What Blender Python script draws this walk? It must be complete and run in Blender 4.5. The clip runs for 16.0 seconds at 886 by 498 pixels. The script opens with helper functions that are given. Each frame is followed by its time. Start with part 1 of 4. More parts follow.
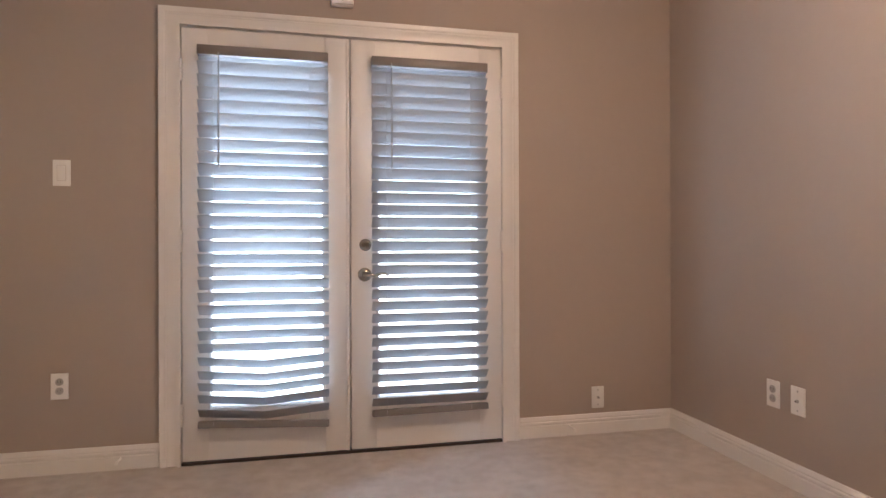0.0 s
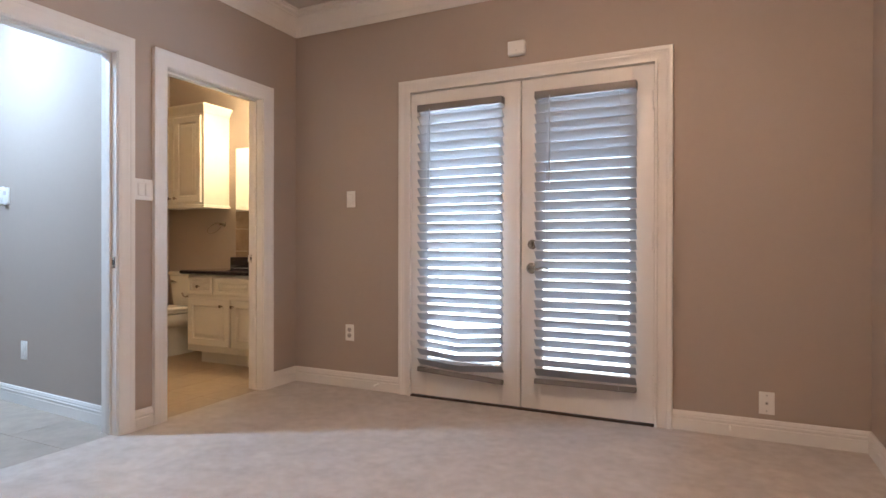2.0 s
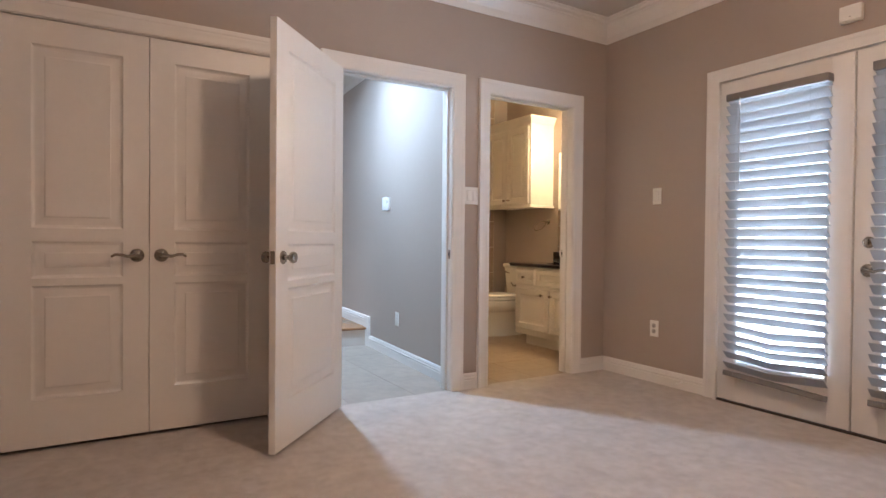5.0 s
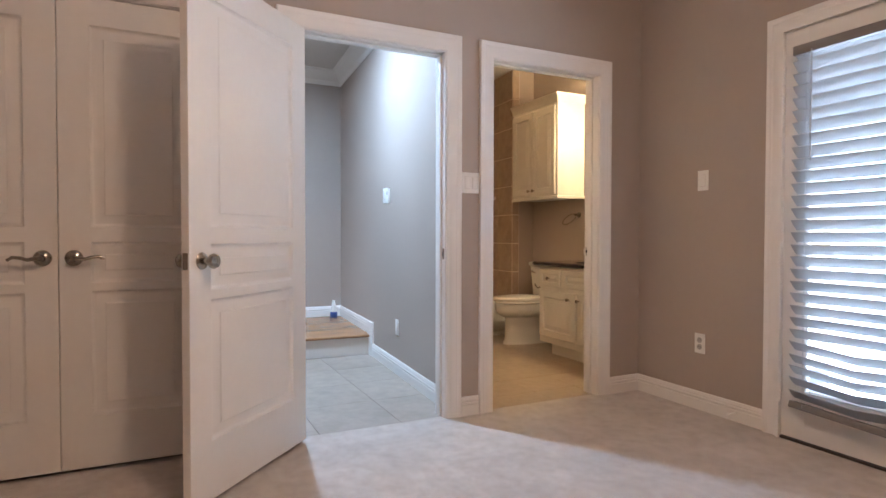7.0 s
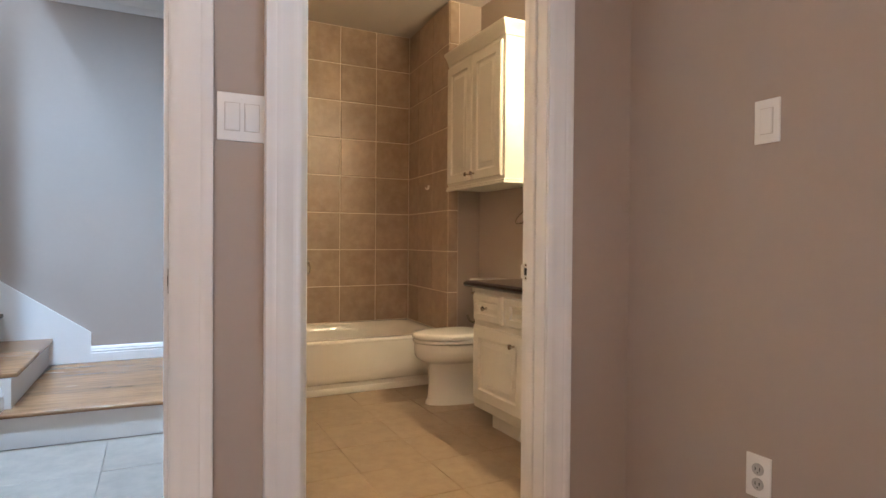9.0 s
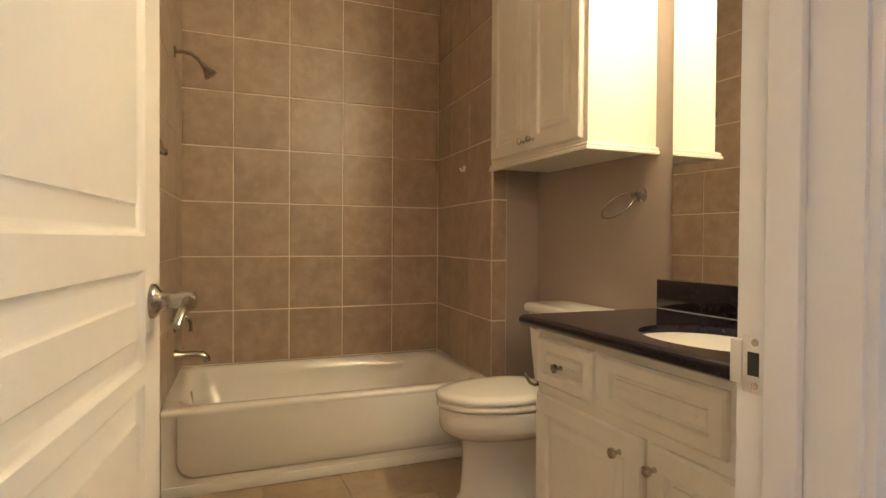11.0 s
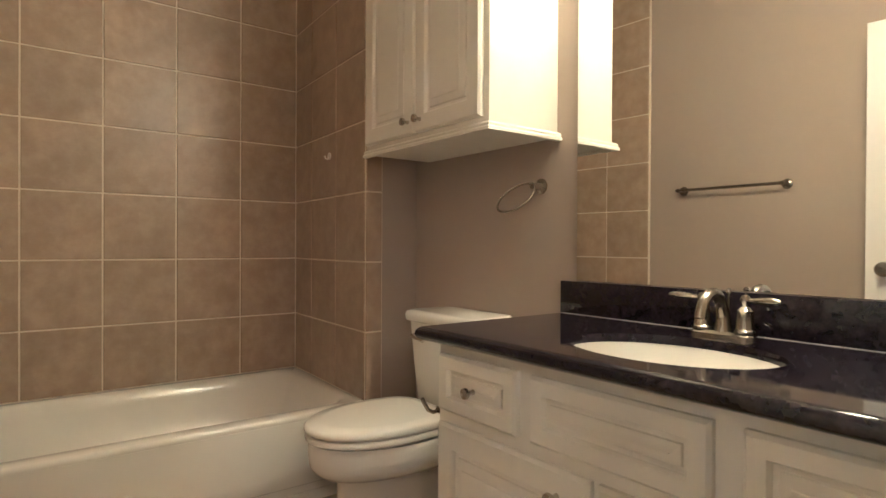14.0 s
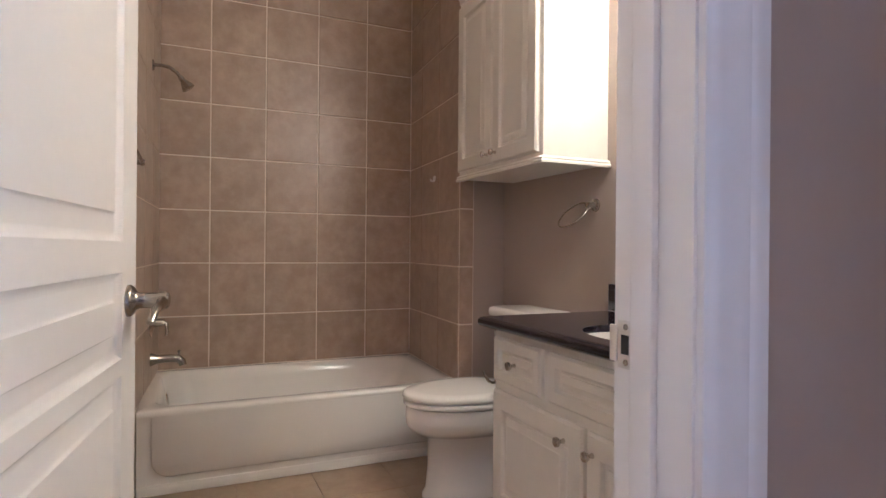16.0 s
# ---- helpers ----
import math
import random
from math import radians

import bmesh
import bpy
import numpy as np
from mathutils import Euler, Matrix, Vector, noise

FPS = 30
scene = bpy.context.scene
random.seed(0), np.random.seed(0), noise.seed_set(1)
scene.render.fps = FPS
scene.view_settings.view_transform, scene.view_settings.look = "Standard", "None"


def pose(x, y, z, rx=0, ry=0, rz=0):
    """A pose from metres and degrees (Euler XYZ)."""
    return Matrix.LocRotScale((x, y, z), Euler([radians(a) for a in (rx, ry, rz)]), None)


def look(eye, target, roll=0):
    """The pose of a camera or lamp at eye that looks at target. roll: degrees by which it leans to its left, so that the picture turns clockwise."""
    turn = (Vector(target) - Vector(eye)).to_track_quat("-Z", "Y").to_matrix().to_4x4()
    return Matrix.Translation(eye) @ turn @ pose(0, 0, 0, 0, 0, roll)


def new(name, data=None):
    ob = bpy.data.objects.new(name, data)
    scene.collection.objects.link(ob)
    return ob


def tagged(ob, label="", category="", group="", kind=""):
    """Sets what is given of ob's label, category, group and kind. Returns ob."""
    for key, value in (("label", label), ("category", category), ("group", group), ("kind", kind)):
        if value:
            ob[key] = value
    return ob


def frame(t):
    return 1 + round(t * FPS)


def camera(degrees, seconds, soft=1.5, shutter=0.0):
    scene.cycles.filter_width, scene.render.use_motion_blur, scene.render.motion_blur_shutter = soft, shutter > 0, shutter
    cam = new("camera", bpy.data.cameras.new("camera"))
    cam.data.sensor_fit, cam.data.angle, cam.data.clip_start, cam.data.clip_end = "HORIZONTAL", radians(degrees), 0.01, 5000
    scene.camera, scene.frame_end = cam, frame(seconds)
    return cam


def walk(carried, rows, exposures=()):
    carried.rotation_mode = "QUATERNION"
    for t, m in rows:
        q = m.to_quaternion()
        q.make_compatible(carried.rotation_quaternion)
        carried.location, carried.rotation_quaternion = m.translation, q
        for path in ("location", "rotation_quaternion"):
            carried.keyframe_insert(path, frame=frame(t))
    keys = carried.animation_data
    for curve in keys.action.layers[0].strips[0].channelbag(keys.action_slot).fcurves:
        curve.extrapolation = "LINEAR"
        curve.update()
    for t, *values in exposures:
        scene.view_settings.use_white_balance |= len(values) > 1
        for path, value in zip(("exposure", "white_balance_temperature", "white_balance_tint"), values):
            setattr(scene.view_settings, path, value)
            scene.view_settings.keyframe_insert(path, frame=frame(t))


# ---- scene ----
cam = camera(75.2, 16.0)
PATH = [
    (0, (-0.135, 0.147, 0.994), (0.286, 2.102, 0.998), -0.2),
    (0.5, (0.169, -0.065, 1.016), (0.235, 1.934, 1.005), 0.0),
    (1, (0.486, -0.23, 0.997), (0.22, 1.752, 0.998), 0.1),
    (1.5, (0.826, -0.364, 0.986), (0.249, 1.551, 0.99), 0.1),
    (2, (1.113, -0.406, 1.003), (0.249, 1.398, 0.997), 0.1),
    (2.5, (1.35, -0.415, 1.001), (0.268, 1.267, 0.988), 0.1),
    (3, (1.518, -0.421, 1.024), (0.279, 1.148, 1.0), -0.1),
    (3.5, (1.591, -0.406, 1.001), (0.159, 0.991, 0.985), 0.2),
    (4, (1.616, -0.414, 1.026), (0.049, 0.828, 1.002), -0.0),
    (4.5, (1.602, -0.421, 1.006), (-0.066, 0.683, 0.987), 0.3),
    (4.7, (1.567, -0.424, 1.006), (-0.124, 0.644, 0.985), 0.4),
    (6.8, (1.244, 0.071, 1.026), (-0.561, 0.931, 0.973), 0.4),
    (7, (1.108, 0.193, 1.016), (-0.692, 1.064, 0.973), 0.1),
    (7.4, (0.854, 0.471, 1.025), (-0.934, 1.366, 0.978), 0.3),
    (7.5, (0.791, 0.563, 1.028), (-0.999, 1.453, 0.979), 0.1),
    (8, (0.411, 0.957, 1.0), (-1.374, 1.859, 0.966), 0.55),
    (8.5, (0.07, 1.287, 1.009), (-1.714, 2.191, 0.979), 0.45),
    (8.7, (-0.064, 1.409, 1.013), (-1.85, 2.309, 0.985), 0.45),
    (10.8, (-1.36, 2.128, 1.045), (-3.207, 2.895, 1.013), 0.3),
    (11, (-1.447, 2.163, 1.043), (-3.3, 2.916, 1.013), 0.4),
    (11.5, (-1.62, 2.218, 1.035), (-3.481, 2.952, 1.003), 0.4),
    (12, (-1.755, 2.231, 1.016), (-3.605, 2.992, 0.994), 0.6),
    (12.5, (-1.817, 2.219, 1.003), (-3.598, 3.129, 0.989), 0.7),
    (13, (-1.828, 2.216, 1.009), (-3.509, 3.3, 0.994), 0.5),
    (13.5, (-1.825, 2.222, 1.01), (-3.443, 3.398, 0.999), 0.4),
    (14, (-1.84, 2.237, 1.018), (-3.431, 3.449, 1.006), 0.3),
    (14.5, (-1.848, 2.263, 1.028), (-3.486, 3.41, 1.019), 0.3),
    (15, (-1.8, 2.302, 1.043), (-3.591, 3.191, 1.037), 0.5),
    (15.5, (-1.599, 2.279, 1.05), (-3.446, 3.046, 1.042), 0.5),
    (16, (-1.304, 2.176, 1.037), (-3.133, 2.985, 1.037), 0.5),
]
EXPOSURES = [(0.0, 2.46, 6450, 16), (4.5, 2.43, 6450, 16), (7.5, 2.46, 6250, 16), (8.7, 2.62, 6050, 14), (11.0, 2.62, 6050, 9), (12.5, 2.63, 5700, 10), (14.0, 2.64, 5200, 9), (15.0, 2.6, 5000, 14), (16.0, 2.56, 4650, 19)]
walk(cam, [(t, look(eye, target, roll)) for t, eye, target, roll in PATH], EXPOSURES)

# ---- world and light ----
world = bpy.data.worlds.new("sky")
scene.world = world
world.use_nodes = True
wn = world.node_tree.nodes
sky = wn.new("ShaderNodeTexSky")
sky.sky_type = "NISHITA"
sky.sun_disc = False
sky.sun_elevation = radians(60)
sky.sun_rotation = radians(180)
wn["Background"].inputs[1].default_value = 0.15
world.node_tree.links.new(sky.outputs[0], wn["Background"].inputs[0])
sun = new("sun", bpy.data.lights.new("sun", "SUN"))
sun.data.energy, sun.data.angle, sun.data.color = 4.0, radians(2.0), (1.0, 0.95, 0.88)
sun.matrix_world = look((0, -5.8, 10), (0, 0, 0))

LAMP_BED, LAMP_HALL, FILL_WELL, LAMP_BATH, DAY = 24.0, 535.0, 32.0, 32.0, 5.6
for x, share in ((-0.372, 1.1), (0.406, 0.5)):
    day = new("daylight", bpy.data.lights.new("daylight", "AREA"))
    day.data.shape, day.data.size, day.data.size_y = "RECTANGLE", 0.56, 1.72
    day.data.energy, day.data.color = DAY * share, (0.54, 0.77, 1.0)
    day.matrix_world = look((x, 3.22, 1.09), (x, 2.0, 1.09))

# ---- mesh helpers ----
def part(name, bm, material, parent=None, label="", smooth=40, m=None):
    """Links a bmesh as one mesh object under parent."""
    bmesh.ops.remove_doubles(bm, verts=bm.verts, dist=0.00002)
    bmesh.ops.recalc_face_normals(bm, faces=bm.faces)
    me = bpy.data.meshes.new(name)
    bm.to_mesh(me)
    bm.free()
    if smooth:
        for p in me.polygons:
            p.use_smooth = True
        me.set_sharp_from_angle(angle=radians(smooth))
    me.materials.append(material)
    ob = new(name, me)
    if parent:
        ob.parent = parent
    if m is not None:
        ob.matrix_basis = m
    if label:
        tagged(ob, label)
    return ob


def thing(name, m, label, category, kind="", group=""):
    ob = new(name)
    ob.empty_display_size = 0.1
    ob.matrix_basis = m
    return tagged(ob, label, category, group, kind)


def box(x0, x1, y0, y1, z0, z1, bm=None, bevel=0.0, seg=2):
    bm = bm or bmesh.new()
    t = bmesh.new()
    m = Matrix.Translation(((x0 + x1) / 2, (y0 + y1) / 2, (z0 + z1) / 2)) @ Matrix.Diagonal((abs(x1 - x0), abs(y1 - y0), abs(z1 - z0), 1))
    bmesh.ops.create_cube(t, size=1, matrix=m)
    if bevel:
        bmesh.ops.bevel(t, geom=t.edges[:], offset=bevel, segments=seg, affect="EDGES", profile=0.5)
    join(bm, t)
    return bm


def join(bm, t, m=None):
    if m is not None:
        bmesh.ops.transform(t, matrix=m, verts=t.verts)
    at = {v: bm.verts.new(v.co) for v in t.verts}
    for f in t.faces:
        try:
            bm.faces.new([at[v] for v in f.verts])
        except ValueError:
            pass
    t.free()


def loft(rings, bm=None, cap=True, closed=True):
    bm = bm or bmesh.new()
    vs = [[bm.verts.new(p) for p in r] for r in rings]
    n = len(vs[0])
    for a, b in zip(vs, vs[1:]):
        for i in range(n if closed else n - 1):
            bm.faces.new((a[i], a[(i + 1) % n], b[(i + 1) % n], b[i]))
    if cap:
        bm.faces.new(vs[0])
        bm.faces.new(vs[-1])
    return bm


def lathe(profile, seg=20, m=None, bm=None):
    """Profile rows (radius, height) turned round z."""
    t = loft([[(r * math.cos(2 * math.pi * i / seg), r * math.sin(2 * math.pi * i / seg), z) for i in range(seg)] for r, z in profile])
    bm = bm or bmesh.new()
    join(bm, t, m)
    return bm


def tube(points, radii, seg=10, bm=None):
    pts = [Vector(p) for p in points]
    if not isinstance(radii, (list, tuple)):
        radii = [radii] * len(pts)
    rings, ref = [], None
    for i, p in enumerate(pts):
        d = (pts[min(i + 1, len(pts) - 1)] - pts[max(i - 1, 0)]).normalized()
        if ref is None:
            ref = d.orthogonal().normalized()
        ref = (ref - d * ref.dot(d)).normalized()
        s = d.cross(ref)
        rings.append([p + radii[i] * (ref * math.cos(2 * math.pi * k / seg) + s * math.sin(2 * math.pi * k / seg)) for k in range(seg)])
    return loft(rings, bm)


def arc(c, r, a0, a1, n, u, v):
    """Points of an arc about c in the plane of u and v, degrees."""
    c, u, v = Vector(c), Vector(u), Vector(v)
    return [c + r * (u * math.cos(radians(a0 + (a1 - a0) * i / n)) + v * math.sin(radians(a0 + (a1 - a0) * i / n))) for i in range(n + 1)]


def sweep(pts, profile, to3, bm=None, closed=False):
    """A profile of (offset to the path's left, height) along a flat path, mitred; to3 takes (u, v, height)."""
    bm = bm or bmesh.new()
    p = [Vector(q) for q in pts]
    n = len(p)
    rings = []
    for i in range(n):
        d1 = (p[i] - p[i - 1]).normalized() if (i or closed) else None
        d2 = (p[(i + 1) % n] - p[i]).normalized() if (i < n - 1 or closed) else None
        d1, d2 = d1 or d2, d2 or d1
        n1, n2 = Vector((-d1.y, d1.x)), Vector((-d2.y, d2.x))
        mit = (n1 + n2) / (1 + n1.dot(n2))
        rings.append([to3(p[i].x + mit.x * o, p[i].y + mit.y * o, h) for o, h in profile])
    if closed:
        rings.append(rings[0])
    return loft(rings, bm, cap=not closed)


def inset(poly, d):
    """A polygon (anticlockwise) moved inwards by d."""
    p = [Vector(q) for q in poly]
    out = []
    for i in range(len(p)):
        d1, d2 = (p[i] - p[i - 1]).normalized(), (p[(i + 1) % len(p)] - p[i]).normalized()
        n1, n2 = Vector((-d1.y, d1.x)), Vector((-d2.y, d2.x))
        q = p[i] + (n1 + n2) / (1 + n1.dot(n2)) * d
        out.append((q.x, q.y))
    return out


def rect(u0, u1, v0, v1):
    return [(u0, v0), (u1, v0), (u1, v1), (u0, v1)]


def panelled(w, h, t, panels, steps, both=True, bevel=0.002):
    """A slab 0..w along x, 0..h along z, 0..t along y (y = 0 is the back), with moulded panels sunk into its faces."""
    bm = bmesh.new()
    for side in ((t, -1), (0.0, 1)) if both else ((t, -1),):
        y, s = side
        loops = []
        outer = inset(rect(0, w, 0, h), bevel)
        edges = []
        for poly in [outer] + panels:
            vs = [bm.verts.new((u, y, v)) for u, v in poly]
            edges += [bm.edges.new((vs[i], vs[(i + 1) % len(vs)])) for i in range(len(vs))]
            loops.append(vs)
        bmesh.ops.triangle_fill(bm, use_beauty=True, use_dissolve=True, edges=edges, normal=(0, -s, 0))
        for poly, vs in zip(panels, loops[1:]):
            prev = vs
            for d, depth in steps:
                cur = [bm.verts.new((u, y + s * depth, v)) for u, v in inset(poly, d)]
                for i in range(len(cur)):
                    bm.faces.new((prev[i], prev[(i + 1) % len(cur)], cur[(i + 1) % len(cur)], cur[i]))
                prev = cur
            bm.faces.new(prev)
        rim = [bm.verts.new((u, y + s * bevel, v)) for u, v in rect(0, w, 0, h)]
        for i in range(4):
            bm.faces.new((loops[0][i], loops[0][(i + 1) % 4], rim[(i + 1) % 4], rim[i]))
        if side[0] == t:
            front = rim
    if both:
        back = rim
    else:
        back = [bm.verts.new((u, 0, v)) for u, v in rect(0, w, 0, h)]
        bm.faces.new(back)
    for i in range(4):
        bm.faces.new((front[i], front[(i + 1) % 4], back[(i + 1) % 4], back[i]))
    return bm


# ---- materials ----
def mat(name, color, rough=0.5, metal=0.0, grain=40.0, vary=0.06, patch=2.0, patchy=0.05, bump=0.0, bump_scale=200.0, spread=0.0, spec=0.5, coat=0.0, second=None):
    """A painted or plain surface: fine grain and broad patches in its colour, fine relief, and a spread from piece to piece."""
    ma = bpy.data.materials.new(name)
    ma.use_nodes = True
    nt = ma.node_tree
    b = nt.nodes["Principled BSDF"]
    b.inputs["Roughness"].default_value = rough
    b.inputs["Metallic"].default_value = metal
    b.inputs["Specular IOR Level"].default_value = spec
    b.inputs["Coat Weight"].default_value = coat
    tc = nt.nodes.new("ShaderNodeTexCoord")
    src = tc.outputs["Object"]
    info = None
    if spread:
        info = nt.nodes.new("ShaderNodeObjectInfo")
        add = nt.nodes.new("ShaderNodeVectorMath")
        add.operation = "MULTIPLY_ADD"
        nt.links.new(info.outputs["Random"], add.inputs[0])
        add.inputs[1].default_value = (37.0, 53.0, 71.0)
        nt.links.new(tc.outputs["Object"], add.inputs[2])
        src = add.outputs[0]

    def noise_of(scale, detail=4.0, rough_=0.55):
        n = nt.nodes.new("ShaderNodeTexNoise")
        n.inputs["Scale"].default_value, n.inputs["Detail"].default_value, n.inputs["Roughness"].default_value = scale, detail, rough_
        nt.links.new(src, n.inputs["Vector"])
        return n.outputs[0]

    def math_of(op, a, bb, c=None):
        n = nt.nodes.new("ShaderNodeMath")
        n.operation = op
        for i, v in enumerate((a, bb, c)):
            if v is None:
                continue
            if isinstance(v, (int, float)):
                n.inputs[i].default_value = v
            else:
                nt.links.new(v, n.inputs[i])
        return n.outputs[0]

    f = math_of("MULTIPLY_ADD", math_of("SUBTRACT", noise_of(grain), 0.5), vary * 2.5, 1.0)
    p = noise_of(patch, 3.0)
    f = math_of("MULTIPLY_ADD", math_of("SUBTRACT", p, 0.5), patchy * 2.5, f)
    if spread:
        f = math_of("MULTIPLY_ADD", math_of("SUBTRACT", info.outputs["Random"], 0.5), spread * 2, f)
    mix = nt.nodes.new("ShaderNodeVectorMath")
    mix.operation = "SCALE"
    mix.inputs[0].default_value = color
    if second:
        ramp = nt.nodes.new("ShaderNodeMix")
        ramp.data_type = "RGBA"
        s = math_of("MULTIPLY", math_of("SUBTRACT", noise_of(patch * 3.1, 6.0, 0.62), 0.38), 3.5)
        cl = nt.nodes.new("ShaderNodeClamp")
        nt.links.new(s, cl.inputs[0])
        nt.links.new(cl.outputs[0], ramp.inputs[0])
        ramp.inputs[6].default_value, ramp.inputs[7].default_value = (*color, 1), (*second, 1)
        nt.links.new(ramp.outputs[2], mix.inputs[0])
    nt.links.new(f, mix.inputs[3])
    nt.links.new(mix.outputs[0], b.inputs["Base Color"])
    r = math_of("MULTIPLY_ADD", math_of("SUBTRACT", p, 0.5), 0.25 * rough, rough)
    nt.links.new(r, b.inputs["Roughness"])
    if bump:
        bn = nt.nodes.new("ShaderNodeBump")
        bn.inputs["Strength"].default_value, bn.inputs["Distance"].default_value = min(1.0, bump), 0.002
        nt.links.new(noise_of(bump_scale, 5.0), bn.inputs["Height"])
        nt.links.new(bn.outputs[0], b.inputs["Normal"])
    return ma


def glow(name, color, strength):
    ma = bpy.data.materials.new(name)
    ma.use_nodes = True
    b = ma.node_tree.nodes["Principled BSDF"]
    b.inputs["Base Color"].default_value = (0.9, 0.9, 0.88, 1)
    b.inputs["Emission Color"].default_value = (*color, 1)
    b.inputs["Emission Strength"].default_value = strength
    return ma


def carpet_material():
    ma = mat("carpet", (0.615, 0.545, 0.49), 0.95, grain=300.0, vary=0.18, patch=5.0, patchy=0.16, spec=0.1, second=(0.53, 0.455, 0.40))
    nt = ma.node_tree
    b = nt.nodes["Principled BSDF"]
    b.inputs["Sheen Weight"].default_value = 0.25
    tc = nt.nodes.new("ShaderNodeTexCoord")
    hs = []
    for scale, detail in ((420.0, 3.0), (7.0, 4.0)):
        n = nt.nodes.new("ShaderNodeTexNoise")
        n.inputs["Scale"].default_value, n.inputs["Detail"].default_value = scale, detail
        nt.links.new(tc.outputs["Object"], n.inputs["Vector"])
        hs.append(n.outputs[0])
    last = None
    for h, st, di in zip(hs, (0.7, 0.55), (0.006, 0.03)):
        bn = nt.nodes.new("ShaderNodeBump")
        bn.inputs["Strength"].default_value, bn.inputs["Distance"].default_value = st, di
        nt.links.new(h, bn.inputs["Height"])
        if last:
            nt.links.new(last, bn.inputs["Normal"])
        last = bn.outputs[0]
    nt.links.new(last, b.inputs["Normal"])
    return ma


def granite_material():
    ma = mat("granite", (0.010, 0.009, 0.017), 0.05, grain=110.0, vary=0.5, patch=13.0, patchy=0.3, second=(0.030, 0.021, 0.029))
    return ma


def wood_material():
    ma = mat("oak_floor", (0.36, 0.185, 0.085), 0.26, grain=30.0, vary=0.2, patch=4.0, patchy=0.2, spread=0.16, second=(0.24, 0.115, 0.05))
    nt = ma.node_tree
    for n in nt.nodes:
        if n.type == "TEX_NOISE":
            src = n.inputs["Vector"].links[0].from_socket
            mp = nt.nodes.new("ShaderNodeMapping")
            mp.inputs["Scale"].default_value = (4.0, 0.35, 4.0)
            nt.links.new(src, mp.inputs["Vector"])
            nt.links.new(mp.outputs[0], n.inputs["Vector"])
    return ma


M_WALL = mat("greige_wall_paint", (0.43, 0.355, 0.30), 0.62, grain=25.0, vary=0.015, patch=1.2, patchy=0.02, bump=0.12, bump_scale=160.0, spec=0.35)
M_CEIL = mat("ceiling_paint", (0.62, 0.57, 0.52), 0.8, grain=25.0, vary=0.015, patch=1.2, patchy=0.02, bump=0.2, bump_scale=90.0, spec=0.3)
M_TRIM = mat("white_trim_paint", (0.80, 0.765, 0.72), 0.32, grain=18.0, vary=0.02, patch=3.0, patchy=0.02, bump=0.05, bump_scale=60.0)
M_DOOR = mat("white_door_paint", (0.80, 0.765, 0.72), 0.34, grain=30.0, vary=0.02, patch=2.5, patchy=0.025, bump=0.10, bump_scale=110.0)
M_CAB = mat("cream_cabinet_paint", (0.78, 0.74, 0.66), 0.33, grain=20.0, vary=0.03, patch=4.0, patchy=0.03, bump=0.05, bump_scale=70.0)
M_CARPET = carpet_material()
M_TILE = mat("brown_wall_tile", (0.395, 0.292, 0.212), 0.36, grain=22.0, vary=0.07, patch=4.0, patchy=0.15, bump=0.08, bump_scale=30.0, spread=0.045, second=(0.475, 0.365, 0.275))
M_GROUT = mat("pale_grout", (0.80, 0.71, 0.59), 0.85, grain=120.0, vary=0.08, bump=0.3, bump_scale=300.0)
M_FTILE = mat("beige_floor_tile", (0.415, 0.315, 0.215), 0.35, grain=30.0, vary=0.05, patch=5.0, patchy=0.09, bump=0.1, bump_scale=40.0, spread=0.04, second=(0.36, 0.265, 0.175))
M_HTILE = mat("stone_floor_tile", (0.435, 0.365, 0.30), 0.4, grain=20.0, vary=0.05, patch=3.0, patchy=0.14, bump=0.1, bump_scale=40.0, spread=0.04, second=(0.36, 0.30, 0.243))
M_SOCKET = mat("grey_socket_face", (0.46, 0.44, 0.415), 0.4)
M_FGROUT = mat("floor_grout", (0.40, 0.305, 0.21), 0.9, grain=120.0, vary=0.1)
M_GRANITE = granite_material()
M_PORC = mat("white_porcelain", (0.80, 0.77, 0.71), 0.17, grain=8.0, vary=0.01, patch=2.0, patchy=0.015, coat=0.15)
M_NICKEL = mat("brushed_nickel", (0.40, 0.365, 0.315), 0.23, 1.0, grain=120.0, vary=0.06)
M_KNOB = mat("satin_nickel", (0.54, 0.50, 0.44), 0.22, 1.0, grain=120.0, vary=0.05)
M_CHROME = mat("chrome", (0.72, 0.70, 0.67), 0.12, 1.0, grain=60.0, vary=0.02)
M_STRIKE = mat("satin_steel", (0.74, 0.71, 0.67), 0.42, 0.85, grain=120.0, vary=0.04)
M_SLAT = mat("grey_blind_slat", (0.43, 0.415, 0.41), 0.45, grain=60.0, vary=0.03, patch=8.0, patchy=0.03)
slat_nodes = M_SLAT.node_tree
thin = slat_nodes.nodes.new("ShaderNodeBsdfTranslucent")
thin.inputs[0].default_value = (0.68, 0.80, 0.86, 1)
blend = slat_nodes.nodes.new("ShaderNodeMixShader")
blend.inputs[0].default_value = 0.10
slat_nodes.links.new(slat_nodes.nodes["Principled BSDF"].outputs[0], blend.inputs[1])
slat_nodes.links.new(thin.outputs[0], blend.inputs[2])
slat_nodes.links.new(blend.outputs[0], slat_nodes.nodes["Material Output"].inputs[0])
M_RAIL = mat("taupe_blind_rail", (0.215, 0.19, 0.178), 0.45, grain=60.0, vary=0.04, patch=8.0, patchy=0.04)
M_PLATE = mat("white_plastic_plate", (0.84, 0.82, 0.78), 0.3, grain=30.0, vary=0.01)
M_DARK = mat("dark_slot", (0.02, 0.02, 0.02), 0.7)
